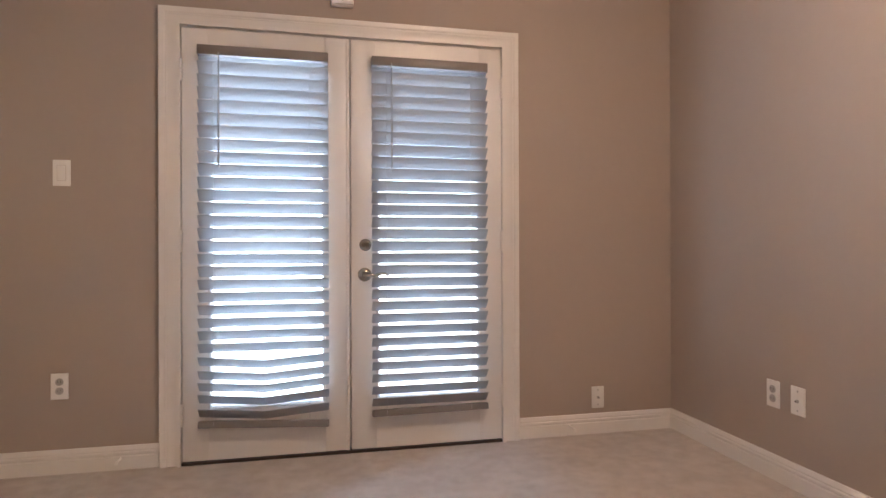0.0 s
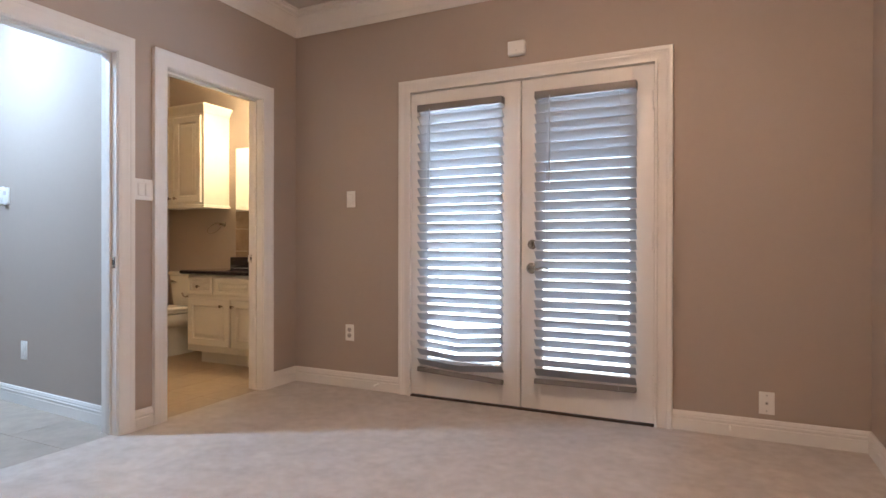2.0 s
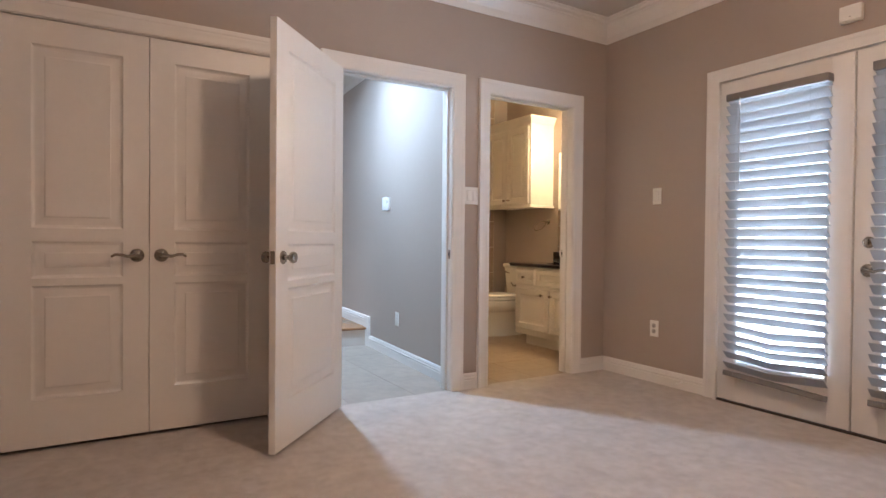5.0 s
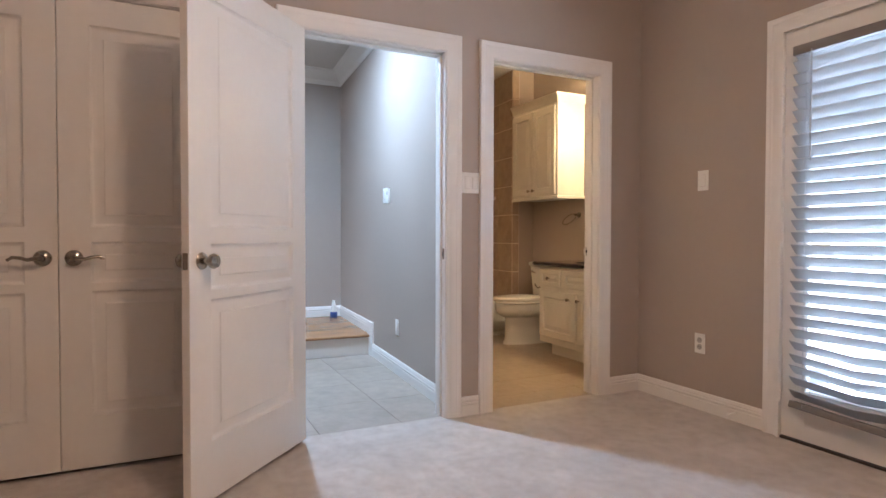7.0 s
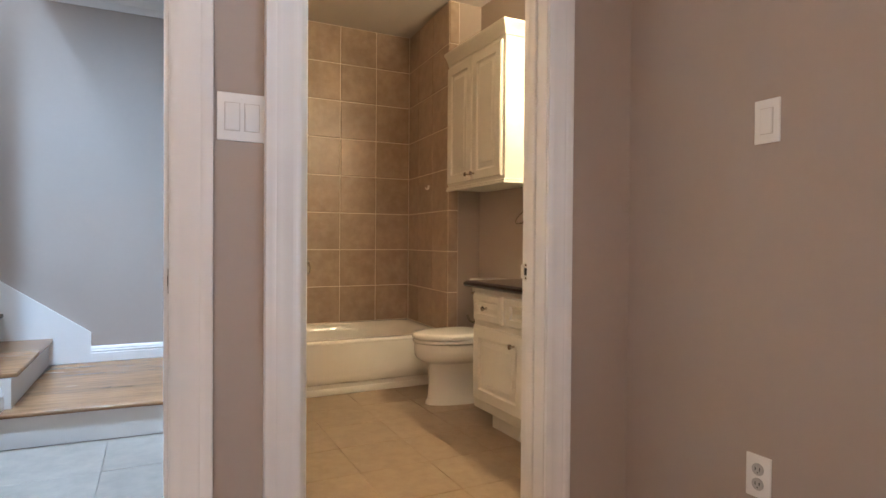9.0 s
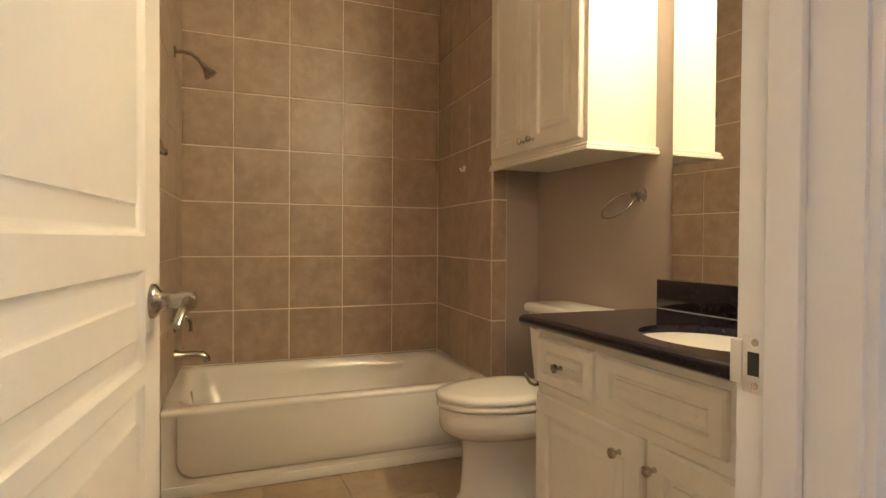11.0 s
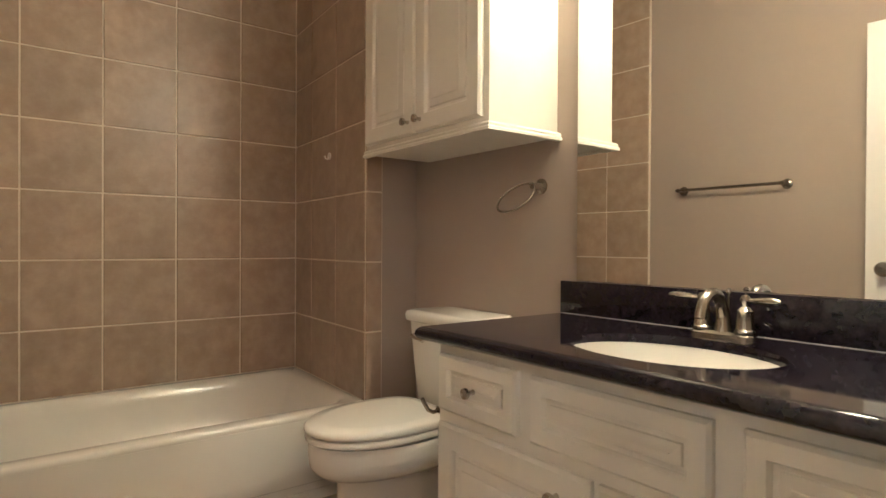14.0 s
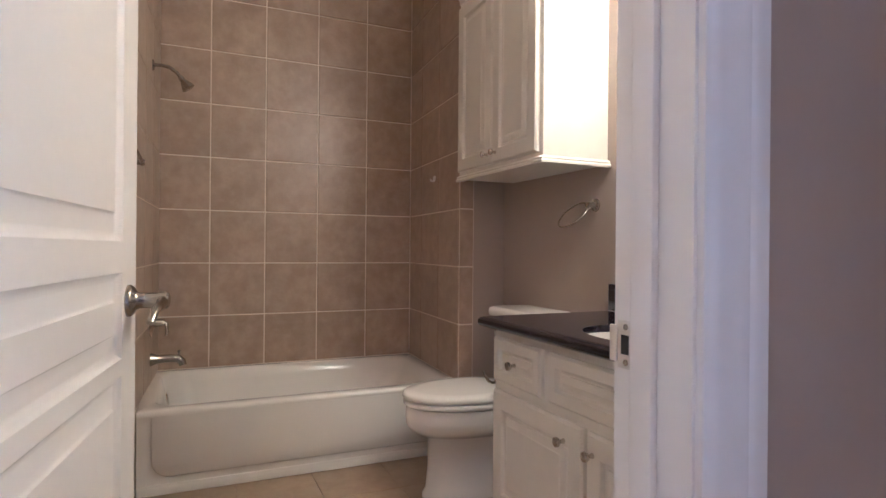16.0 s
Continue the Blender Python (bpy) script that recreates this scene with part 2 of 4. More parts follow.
M_WOOD = wood_material()
M_BRONZE = mat("dark_threshold", (0.06, 0.04, 0.03), 0.5, 0.4, grain=60.0, vary=0.2)
M_BLUE = mat("blue_plastic", (0.03, 0.07, 0.22), 0.35)
M_MIRROR = mat("mirror_silver", (0.93, 0.935, 0.92), 0.015, 1.0, vary=0.0, patchy=0.0)
M_HGROUT = mat("hall_grout", (0.41, 0.343, 0.28), 0.9, grain=120.0, vary=0.1)
M_GROUND = mat("pale_concrete", (0.55, 0.54, 0.52), 0.9, grain=30.0, vary=0.1, patch=0.6, patchy=0.1)
M_EXT = mat("exterior_render", (0.45, 0.40, 0.34), 0.9, grain=30.0, vary=0.08)
M_GLASS = bpy.data.materials.new("clear_glass")
M_GLASS.use_nodes = True
gb = M_GLASS.node_tree.nodes["Principled BSDF"]
gb.inputs["Base Color"].default_value = (0.97, 0.98, 0.98, 1)
gb.inputs["Roughness"].default_value = 0.0
gb.inputs["Transmission Weight"].default_value = 1.0
gb.inputs["IOR"].default_value = 1.01

# ---- the structure ----
CEIL = 2.74
WF, WB = -1.765, -1.885          # west wall, bedroom face and back
EF, NF, SF = 1.79, 3.03, -1.40   # east, north, south faces of the bedroom
BS, BN = 1.955, 3.70             # bath, south and north faces
BX = -4.80                       # back wall of the bath behind the tiles
HX = -4.85                       # hall, far face


def hn(x):
    """The hall's north face, which runs slightly askew."""
    return 1.675 + 0.067 * (-1.885 - x)



tagged(part("ground", box(-60, 60, -60, 60, -0.4, -0.2), M_GROUND), "pale concrete ground round the house", "ground", kind="structure")


def structure(name, bm, material, label, category, smooth=0):
    return tagged(part(name, bm, material, smooth=smooth), label, category, kind="structure")


floor = structure("floor", box(-1.80, EF + 0.1, SF - 0.1, NF + 0.1, -0.19, 0.0), M_CARPET, "beige cut-pile carpet with faint footprints", "carpet floor")
ceiling = structure("ceiling", box(-1.80, EF + 0.1, SF - 0.1, NF + 0.1, CEIL, CEIL + 0.15), M_CEIL, "plain painted bedroom ceiling", "ceiling")

b = box(WF, -0.775, NF, NF + 0.15, -0.19, CEIL)
box(0.805, EF + 0.15, NF, NF + 0.15, -0.19, CEIL, b)
box(-0.775, 0.805, NF, NF + 0.15, 2.055, CEIL, b)
structure("wall_north", b, M_WALL, "greige painted wall round the glazed double doors", "wall")
structure("wall_east", box(EF, EF + 0.15, SF - 0.15, NF, -0.19, CEIL), M_WALL, "plain greige painted wall", "wall")
structure("wall_south", box(WB, EF, SF - 0.15, SF, -0.19, CEIL), M_WALL, "plain greige painted wall", "wall")
b = bmesh.new()
for y0, y1, z0, z1 in ((SF, -0.835, -0.19, CEIL), (-0.835, 0.415, 2.05, CEIL), (0.415, 0.765, -0.19, CEIL), (0.765, 1.61, 2.05, CEIL),
                       (1.61, 1.89, -0.19, CEIL), (1.89, 2.69, 2.05, CEIL), (2.69, NF, -0.19, CEIL)):
    box(WB, WF, y0, y1, z0, z1, b)
structure("wall_west", b, M_WALL, "greige wall with closet, hall and bathroom doorways", "wall")
# closet shell
b = box(-2.50, WB, -0.95, -0.85, -0.19, CEIL)
box(-2.60, -2.50, -0.95, 0.60, -0.19, CEIL, b)
box(-2.50, WB, 0.50, 0.60, -0.19, CEIL, b)
structure("wall_closet", b, M_WALL, "plain closet walls behind the double doors", "wall")
structure("floor_closet", box(-2.50, -1.80, -0.85, 0.50, -0.19, -0.001), M_CARPET, "beige carpet inside the closet", "carpet floor")
structure("ceiling_closet", box(-2.60, -1.80, -0.95, 0.60, CEIL, CEIL + 0.15), M_CEIL, "plain closet ceiling", "ceiling")

# hall
WELL, TOP = 0.82, 5.3          # edge of the open stairwell, height of the upper ceiling
plan = [(WB, hn(WB)), (WB, 1.885), (-2.27, 1.885), (-2.27, BS), (HX, BS), (HX, hn(HX))]
b = loft([[(x, y, -0.19) for x, y in plan], [(x, y, CEIL) for x, y in plan]])
structure("wall_hall_north", b, M_WALL, "greige wall between hall and bathroom", "wall")
structure("wall_hall_west", box(HX - 0.12, HX, -1.40, WELL, CEIL, TOP, box(HX - 0.12, HX, -1.40, BS, -0.19, CEIL)), M_WALL, "greige wall behind the stair landing", "wall")
structure("wall_stair", box(-3.74, -3.61, -1.40, WELL, CEIL - 0.012, TOP, box(-3.74, -3.61, -1.40, 0.88, -0.19, CEIL, bevel=0.012)), M_WALL, "greige wall end with rounded corner beside stairs", "wall", 40)
structure("wall_hall_south", box(HX - 0.12, -3.61, -1.55, -1.40, CEIL, TOP, box(HX - 0.12, -2.60, -1.55, -1.40, -0.19, CEIL)), M_WALL, "plain greige hall wall", "wall")
structure("wall_hall_east", box(-2.60, -2.48, -1.40, -0.95, -0.19, CEIL), M_WALL, "plain greige hall wall", "wall")
b = box(-3.61, -1.80, -1.55, BS, CEIL, CEIL + 0.15)
box(HX - 0.12, -3.61, WELL, BS, CEIL, CEIL + 0.15, b)
structure("ceiling_hall", b, M_CEIL, "plain painted hall ceiling, open over the stairs", "ceiling")
structure("wall_stairwell", box(HX - 0.12, -3.61, WELL, WELL + 0.12, CEIL + 0.15, TOP), M_WALL, "plain greige wall high in the stairwell", "wall")
structure("ceiling_stairwell", box(HX - 0.12, -3.61, -1.55, WELL + 0.12, TOP, TOP + 0.15), M_CEIL, "plain painted ceiling high over the stairs", "ceiling")

# bath
b = box(BX - 0.12, -1.765 - 0.12, BN, BN + 0.12, -0.19, CEIL)
box(-3.965, -3.955 + 0.0, 3.50, BN, -0.19, CEIL, b)
box(BX, -3.965, 3.50, BN, -0.19, CEIL, b)
structure("wall_bath_north", b, M_WALL, "greige bathroom wall with boxed-out tub alcove end", "wall")
structure("wall_bath_west", box(BX - 0.12, BX, BS, BN, -0.19, CEIL), M_GROUT, "wall behind the tub tiles", "wall")
structure("ceiling_bath", box(BX - 0.12, -1.80, BS, BN + 0.12, CEIL, CEIL + 0.15), M_CEIL, "plain painted bathroom ceiling", "ceiling")
structure("wall_bath_east", box(WB, -1.775, NF + 0.0, BN, -0.19, CEIL), M_WALL, "plain greige bathroom wall", "wall")

# ---- mouldings ----
CROWN = [(0.0, 2.575), (0.008, 2.575), (0.012, 2.59), (0.016, 2.602), (0.018, 2.62), (0.03, 2.635), (0.052, 2.662), (0.066, 2.69), (0.072, 2.692), (0.074, 2.703),
         (0.088, 2.707), (0.098, 2.716), (0.10, 2.728), (0.112, 2.73), (0.112, CEIL - 0.001), (0.0, CEIL - 0.001)]
BASE = [(0.0, 0.0), (0.016, 0.0), (0.016, 0.058), (0.012, 0.064), (0.0165, 0.070), (0.0165, 0.078), (0.0115, 0.083), (0.013, 0.088), (0.010, 0.097), (0.006, 0.105), (0.0, 0.107)]


def flat(u, v, h):
    return (u, v, h)


def trim(name, pts, profile, label, closed=False, dz=0.0):
    return tagged(part(name, sweep(pts, [(o, h + dz) for o, h in profile], flat, closed=closed), M_TRIM, smooth=30), label, "moulding", kind="structure")


trim("trim_crown", [(EF, SF), (EF, NF), (WF, NF), (WF, SF)], CROWN, "white crown moulding round the bedroom ceiling", closed=True)
trim("trim_crown_hall", [(WB, hn(WB)), (HX, hn(HX)), (HX, 0.935), (HX - 0.10, 0.935)], CROWN, "white crown moulding along the hall ceiling", dz=0.015)
trim("baseboard_north_a", [(-0.86, NF), (WF, NF), (WF, 2.775)], BASE, "white stepped baseboard in the bedroom corner")
trim("baseboard_north_b", [(EF, SF), (EF, NF), (0.885, NF)], BASE, "white stepped baseboard round the bedroom corner")
trim("baseboard_west_a", [(WF, 1.805), (WF, 1.695)], BASE, "short white baseboard between two doorways")
trim("baseboard_west_b", [(WF, 0.675), (WF, 0.515)], BASE, "white baseboard between closet and hall door")
trim("baseboard_south", [(WF, -0.94), (WF, SF), (EF, SF)], BASE, "white stepped baseboard")
trim("baseboard_hall_a", [(WB, hn(WB)), (-3.53, hn(-3.53))], BASE, "white stepped baseboard along the hall wall")
trim("baseboard_hall_b", [(-3.53, hn(-3.53)), (HX, hn(HX)), (HX, 1.165)], BASE, "white stepped baseboard on the stair landing", dz=0.178)
b = box(-3.65, -3.53, hn(-3.53) - 0.018, hn(-3.65), 0.0, 0.285)
structure("trim_landing_right", b, M_TRIM, "white trim block where baseboard climbs the step", "moulding")

# baseboard that climbs round the stair wall's end
b = sweep([(-3.61, 0.62), (-3.61, -1.38)][::-1], [(-o, h) for o, h in BASE], flat)
structure("baseboard_hall_c", b, M_TRIM, "white stepped baseboard on the stair wall", "moulding", 30)
b = box(-3.61, -3.594, 0.62, 0.898, 0.0, 0.18)
sweep([(-3.61, 0.70), (-3.61, 0.88), (-3.74, 0.88)], [(-o, h + 0.178) for o, h in BASE], flat, b)
structure("baseboard_hall_d", b, M_TRIM, "white baseboard climbing the step at the wall end", "moulding", 30)

# skirt board of the stairs, on the far wall
b = bmesh.new()
prof = [(1.165, 0.178), (1.165, 0.382), (-0.3, 1.437), (-0.3, 0.178)]
loft([[(HX, y, z) for y, z in prof], [(HX + 0.018, y, z) for y, z in prof]], b)
structure("trim_stair_skirt", b, M_TRIM, "white sloping skirt board beside the stairs", "moulding")

# ---- door frames ----
CASING = [(0.0, 0.0), (0.0, 0.012), (0.008, 0.0135), (0.014, 0.0165), (0.022, 0.0165), (0.050, 0.0170), (0.056, 0.0190), (0.062, 0.0185), (0.068, 0.0215), (0.074, 0.0225), (0.087, 0.0225), (0.090, 0.020), (0.090, 0.0)]


def casing(name, y0, y1, top, to3, parent):
    """Casing round an opening of a wall; the path runs up, across and down so that the opening lies on its right."""
    b = sweep([(y0, 0.0), (y0, top), (y1, top), (y1, 0.0)], CASING, to3)
    return part(name, b, M_TRIM, parent, smooth=30)


def west(u, v, h):
    return (WF + h, u, v)


def door_frame(name, y0, y1, label, stop):
    """Jambs, head and stop between the faces of the west wall. The clear opening is y0..y1, 2.035 high."""
    f = thing(name, pose(0, 0, 0), label, "door frame", "structure")
    part("jamb", box(WB - 0.002, WF + 0.002, y0 - 0.015, y0, 0, 2.035), M_TRIM, f, smooth=0)
    part("jamb", box(WB - 0.002, WF + 0.002, y1, y1 + 0.015, 0, 2.035), M_TRIM, f, smooth=0)
    part("head", box(WB - 0.002, WF + 0.002, y0 - 0.015, y1 + 0.015, 2.035, 2.05), M_TRIM, f, smooth=0)
    if stop:
        a, c = stop
        part("stop", box(a, c, y0, y0 + 0.011, 0, 2.035, bevel=0.002), M_TRIM, f)
        part("stop", box(a, c, y1 - 0.011, y1, 0, 2.035, bevel=0.002), M_TRIM, f)
        part("stop", box(a, c, y0 + 0.011, y1 - 0.011, 2.024, 2.035, bevel=0.002), M_TRIM, f)
    casing("casing", y0 - 0.005, y1 + 0.005, 2.04, west, f)
    return f


frame_hall = door_frame("trim_door_frame_hall", 0.78, 1.595, "white moulded frame of the hall doorway", (-1.838, -1.803))
frame_bath = door_frame("trim_door_frame_bath", 1.905, 2.675, "white moulded frame of the bathroom doorway", (-1.848, -1.813))
frame_closet = door_frame("trim_door_frame_closet", -0.82, 0.40, "white moulded frame of the closet doors", None)
part("strike_plate", box(-1.879, -1.850, 2.6725, 2.6745, 0.89, 0.95, bevel=0.0008), M_STRIKE, frame_bath, "satin steel strike plate")
part("strike_lip", box(-1.893, -1.879, 2.671, 2.6745, 0.897, 0.943, bevel=0.0015), M_STRIKE, frame_bath)
part("latch_hole", box(-1.872, -1.859, 2.6718, 2.6738, 0.908, 0.932), M_DARK, frame_bath)
part("strike_screw", lathe([(0.0, 0.0), (0.004, 0.0), (0.004, 0.001), (0.0, 0.0012)], 10, pose(-1.864, 2.6726, 0.942, 90)), M_NICKEL, frame_bath)
part("strike_screw", lathe([(0.0, 0.0), (0.004, 0.0), (0.004, 0.001), (0.0, 0.0012)], 10, pose(-1.864, 2.6726, 0.898, 90)), M_NICKEL, frame_bath)
part("strike_plate", box(-1.800, -1.771, 1.5925, 1.5945, 0.89, 0.95, bevel=0.0008), M_CHROME, frame_hall, "chrome strike plate")
part("latch_hole", box(-1.793, -1.780, 1.5918, 1.5938, 0.908, 0.932), M_DARK, frame_hall)

# ---- doors ----
STEPS = [(0.004, 0.005), (0.013, 0.012), (0.019, 0.012), (0.050, 0.0065), (0.056, 0.0005)]


def three_panels(w):
    return [rect(0.115, w - 0.115, 0.225, 0.762), rect(0.115, w - 0.115, 0.797, 0.972), rect(0.115, w - 0.115, 1.035, 1.895)]


def knob_bm():
    return lathe([(0.0, 0.0), (0.032, 0.0), (0.032, 0.004), (0.026, 0.010), (0.012, 0.013), (0.0105, 0.030), (0.016, 0.036), (0.026, 0.044), (0.0285, 0.054), (0.024, 0.064), (0.012, 0.069), (0.0, 0.070)], 24)


def lever_bm(flip=1, thick=1.0):
    """A lever on a round rose; the grip runs along x and curves."""
    k = thick
    b = lathe([(0.0, 0.0), (0.034, 0.0), (0.034, 0.005), (0.029, 0.011), (0.014 * k, 0.016), (0.0115 * k, 0.022), (0.0115 * k, 0.040 * k), (0.013 * k, 0.042 * k), (0.013 * k, 0.052 * k), (0.010 * k, 0.055 * k), (0.0, 0.055 * k)], 24)
    drop = (k - 1.0) * 0.05
    pts = [(0, 0, 0.045 * k), (0.02 * flip, -0.1 * drop, 0.048 * k), (0.045 * flip, -0.004 - 0.25 * drop, 0.048 * k), (0.07 * flip, 0.004 - 0.55 * drop, 0.048 * k), (0.095 * flip, 0.006 - drop, 0.047 * k), (0.113 * flip, -0.006 - 1.3 * drop, 0.045 * k)]
    return tube(pts, [q * (0.5 + 0.5 * k) for q in (0.011, 0.0095, 0.008, 0.0075, 0.007, 0.006)], 10, b)


def hinge_bm():
    b = lathe([(0.0, 0.0), (0.0065, 0.0), (0.0065, 0.10), (0.0, 0.10)], 10)
    box(-0.001, 0.001, -0.02, 0.0, 0, 0.10, b)
    return b


# hall door, thrown wide open into the bedroom
door = thing("door_1", pose(-1.757, 0.79, 0.015, 0, 0, -42.8), "white three-panel hall door standing wide open", "door", "structure")
part("door_leaf", panelled(0.80, 2.015, 0.035, three_panels(0.80), STEPS), M_DOOR, door, m=pose(0.005, 0.004, 0))
part("door_knob", knob_bm(), M_NICKEL, door, "satin nickel round knob", m=pose(0.74, 0.039, 0.91, -90))
part("door_knob", knob_bm(), M_NICKEL, door, "satin nickel round knob", m=pose(0.74, 0.004, 0.91, 90))
part("latch_plate", box(0.8045, 0.8062, 0.010, 0.033, 0.88, 0.94), M_NICKEL, door)
for z in (0.18, 0.95, 1.74):
    part("hinge", hinge_bm(), M_NICKEL, door, m=pose(0.0, 0.0, z))

# bathroom door, open against the side wall
door = thing("door_2", pose(-1.893, 1.91, 0.012, 0, 0, 90 + 82.0), "white three-panel bathroom door standing open", "door", "structure")
part("door_leaf", panelled(0.865, 2.015, 0.035, three_panels(0.865), STEPS), M_DOOR, door, m=pose(0.005, -0.039, 0))
part("door_lever", lever_bm(-1, 1.45), M_NICKEL, door, "satin nickel lever on round rose", m=pose(0.803, -0.039, 0.91, 90))
part("door_lever", lever_bm(-1, 1.45), M_NICKEL, door, "satin nickel lever on round rose", m=pose(0.803, -0.004, 0.91, -90))
for z in (0.18, 0.95, 1.74):
    part("hinge", hinge_bm(), M_NICKEL, door, m=pose(0.0, 0.0, z))

# closet doors
for k, (y, s) in enumerate(((-0.816, 1), (-0.207, 1))):
    door = thing("door_closet", pose(-1.80, y, 0.018, 0, 0, 90), "white three-panel closet door, closed", "closet door", "structure", "pair of closet doors")
    part("door_leaf", panelled(0.606, 2.012, 0.035, three_panels(0.606), STEPS), M_DOOR, door, m=pose(0.0, -0.035, 0))
    u, f = ((0.552, -1), (0.054, 1))[k]
    part("door_lever", lever_bm(f), M_NICKEL, door, "satin nickel curved lever", m=pose(u, -0.035, 0.905, 90))

# ---- glazed double doors ----
b = box(-0.775, -0.760, 2.985, NF + 0.12, 0, 2.04)
frame_french = thing("trim_door_frame_french", pose(0, 0, 0), "white moulded frame of the glazed double doors", "door frame", "structure")
part("jamb", b, M_TRIM, frame_french, smooth=0)
part("jamb", box(0.792, 0.805, 2.985, NF + 0.12, 0, 2.04), M_TRIM, frame_french, smooth=0)
part("head", box(-0.775, 0.805, 2.985, NF + 0.12, 2.04, 2.055), M_TRIM, frame_french, smooth=0)


def north(u, v, h):
    return (u, NF - h, v)


part("casing", sweep([(-0.765, 0.0), (-0.765, 2.035), (0.795, 2.035), (0.795, 0.0)], [(o, h * 1.6) for o, h in CASING], north), M_TRIM, frame_french, smooth=30)
part("threshold", box(-0.76, 0.792, 2.995, NF + 0.15, 0.0, 0.013, bevel=0.003), M_BRONZE, frame_french, "dark bronze threshold")
part("stop", box(-0.760, 0.792, 3.046, 3.07, 2.025, 2.04), M_TRIM, frame_french, smooth=0)
for u in (-0.7605, 0.7745):
    part("stop", box(u, u + 0.018, 3.0465, 3.07, 0.014, 2.024), M_TRIM, frame_french, smooth=0)


def glazed_leaf(x0, x1, u0, u1, label):
    """A door leaf with one tall pane, its inner face at y = 3.0."""
    d = thing("door_glazed", pose(x0, 3.0, 0.018), label, "glazed door", "structure", "pair of glazed doors")
    w, h = x1 - x0, 2.012
    u0, u1 = u0 - x0, u1 - x0
    b = box(0, u0, 0, 0.044, 0, h, bevel=0.002)
    box(u1, w, 0, 0.044, 0, h, b, bevel=0.002)
    box(u0, u1, 0.0003, 0.0437, 0, 0.235, b)
    box(u0, u1, 0.0003, 0.0437, 1.915, h, b)
    part("door_leaf", b, M_DOOR, d)
    part("glazing_bead", sweep([(u0, 0.235), (u0, 1.915), (u1, 1.915), (u1, 0.235)], [(0, 0), (0, 0.006), (-0.006, 0.010), (-0.016, 0.004), (-0.016, 0)], lambda u, v, q: (u, 0.002 - q, v), closed=True), M_DOOR, d, smooth=30)
    pane = part("pane", box(u0, u1, 0.020, 0.025, 0.235, 1.915), M_GLASS, d, "clear glass pane", smooth=0)
    pane.visible_shadow = False
    return d


leaf_l = glazed_leaf(-0.755, 0.011, -0.640, -0.105, "white glazed door with a sagging blind, closed")
leaf_r = glazed_leaf(0.018, 0.789, 0.140, 0.672, "white glazed door with lever and deadbolt, closed")
part("astragal", box(-0.016, 0.0, -0.007, -0.0005, 0.0, 2.005, bevel=0.002), M_DOOR, leaf_l, m=pose(0.766, 0, 0))
# Added strip behind the meeting gap; blocks daylight so the gap stays dark.
part("meeting_stile_stop", box(-0.018, 0.022, 0.0445, 0.056, 0.0, 2.005, bevel=0.002), M_DOOR, leaf_l, m=pose(0.766, 0, 0))
for leaf, u in ((leaf_l, -0.002), (leaf_r, 0.771)):
    for z in (0.17, 0.97, 1.76):
        part("hinge", lathe([(0.0, 0.0), (0.008, 0.0), (0.008, 0.10), (0.0, 0.10)], 10), M_TRIM, leaf, m=pose(u, -0.010, z))
part("deadbolt", lathe([(0.0, 0.0), (0.030, 0.0), (0.030, 0.006), (0.024, 0.012), (0.018, 0.014), (0.0, 0.015)], 22), M_NICKEL, leaf_r, "satin nickel deadbolt", m=pose(0.070, 0.0, 1.003, 90))
part("thumb_turn", box(-0.004, 0.004, -0.026, -0.013, -0.016, 0.016, bevel=0.002), M_NICKEL, leaf_r, m=pose(0.070, 0.0, 1.003))
part("door_lever", lever_bm(1), M_NICKEL, leaf_r, "satin nickel lever", m=pose(0.066, 0.0, 0.857, 90))

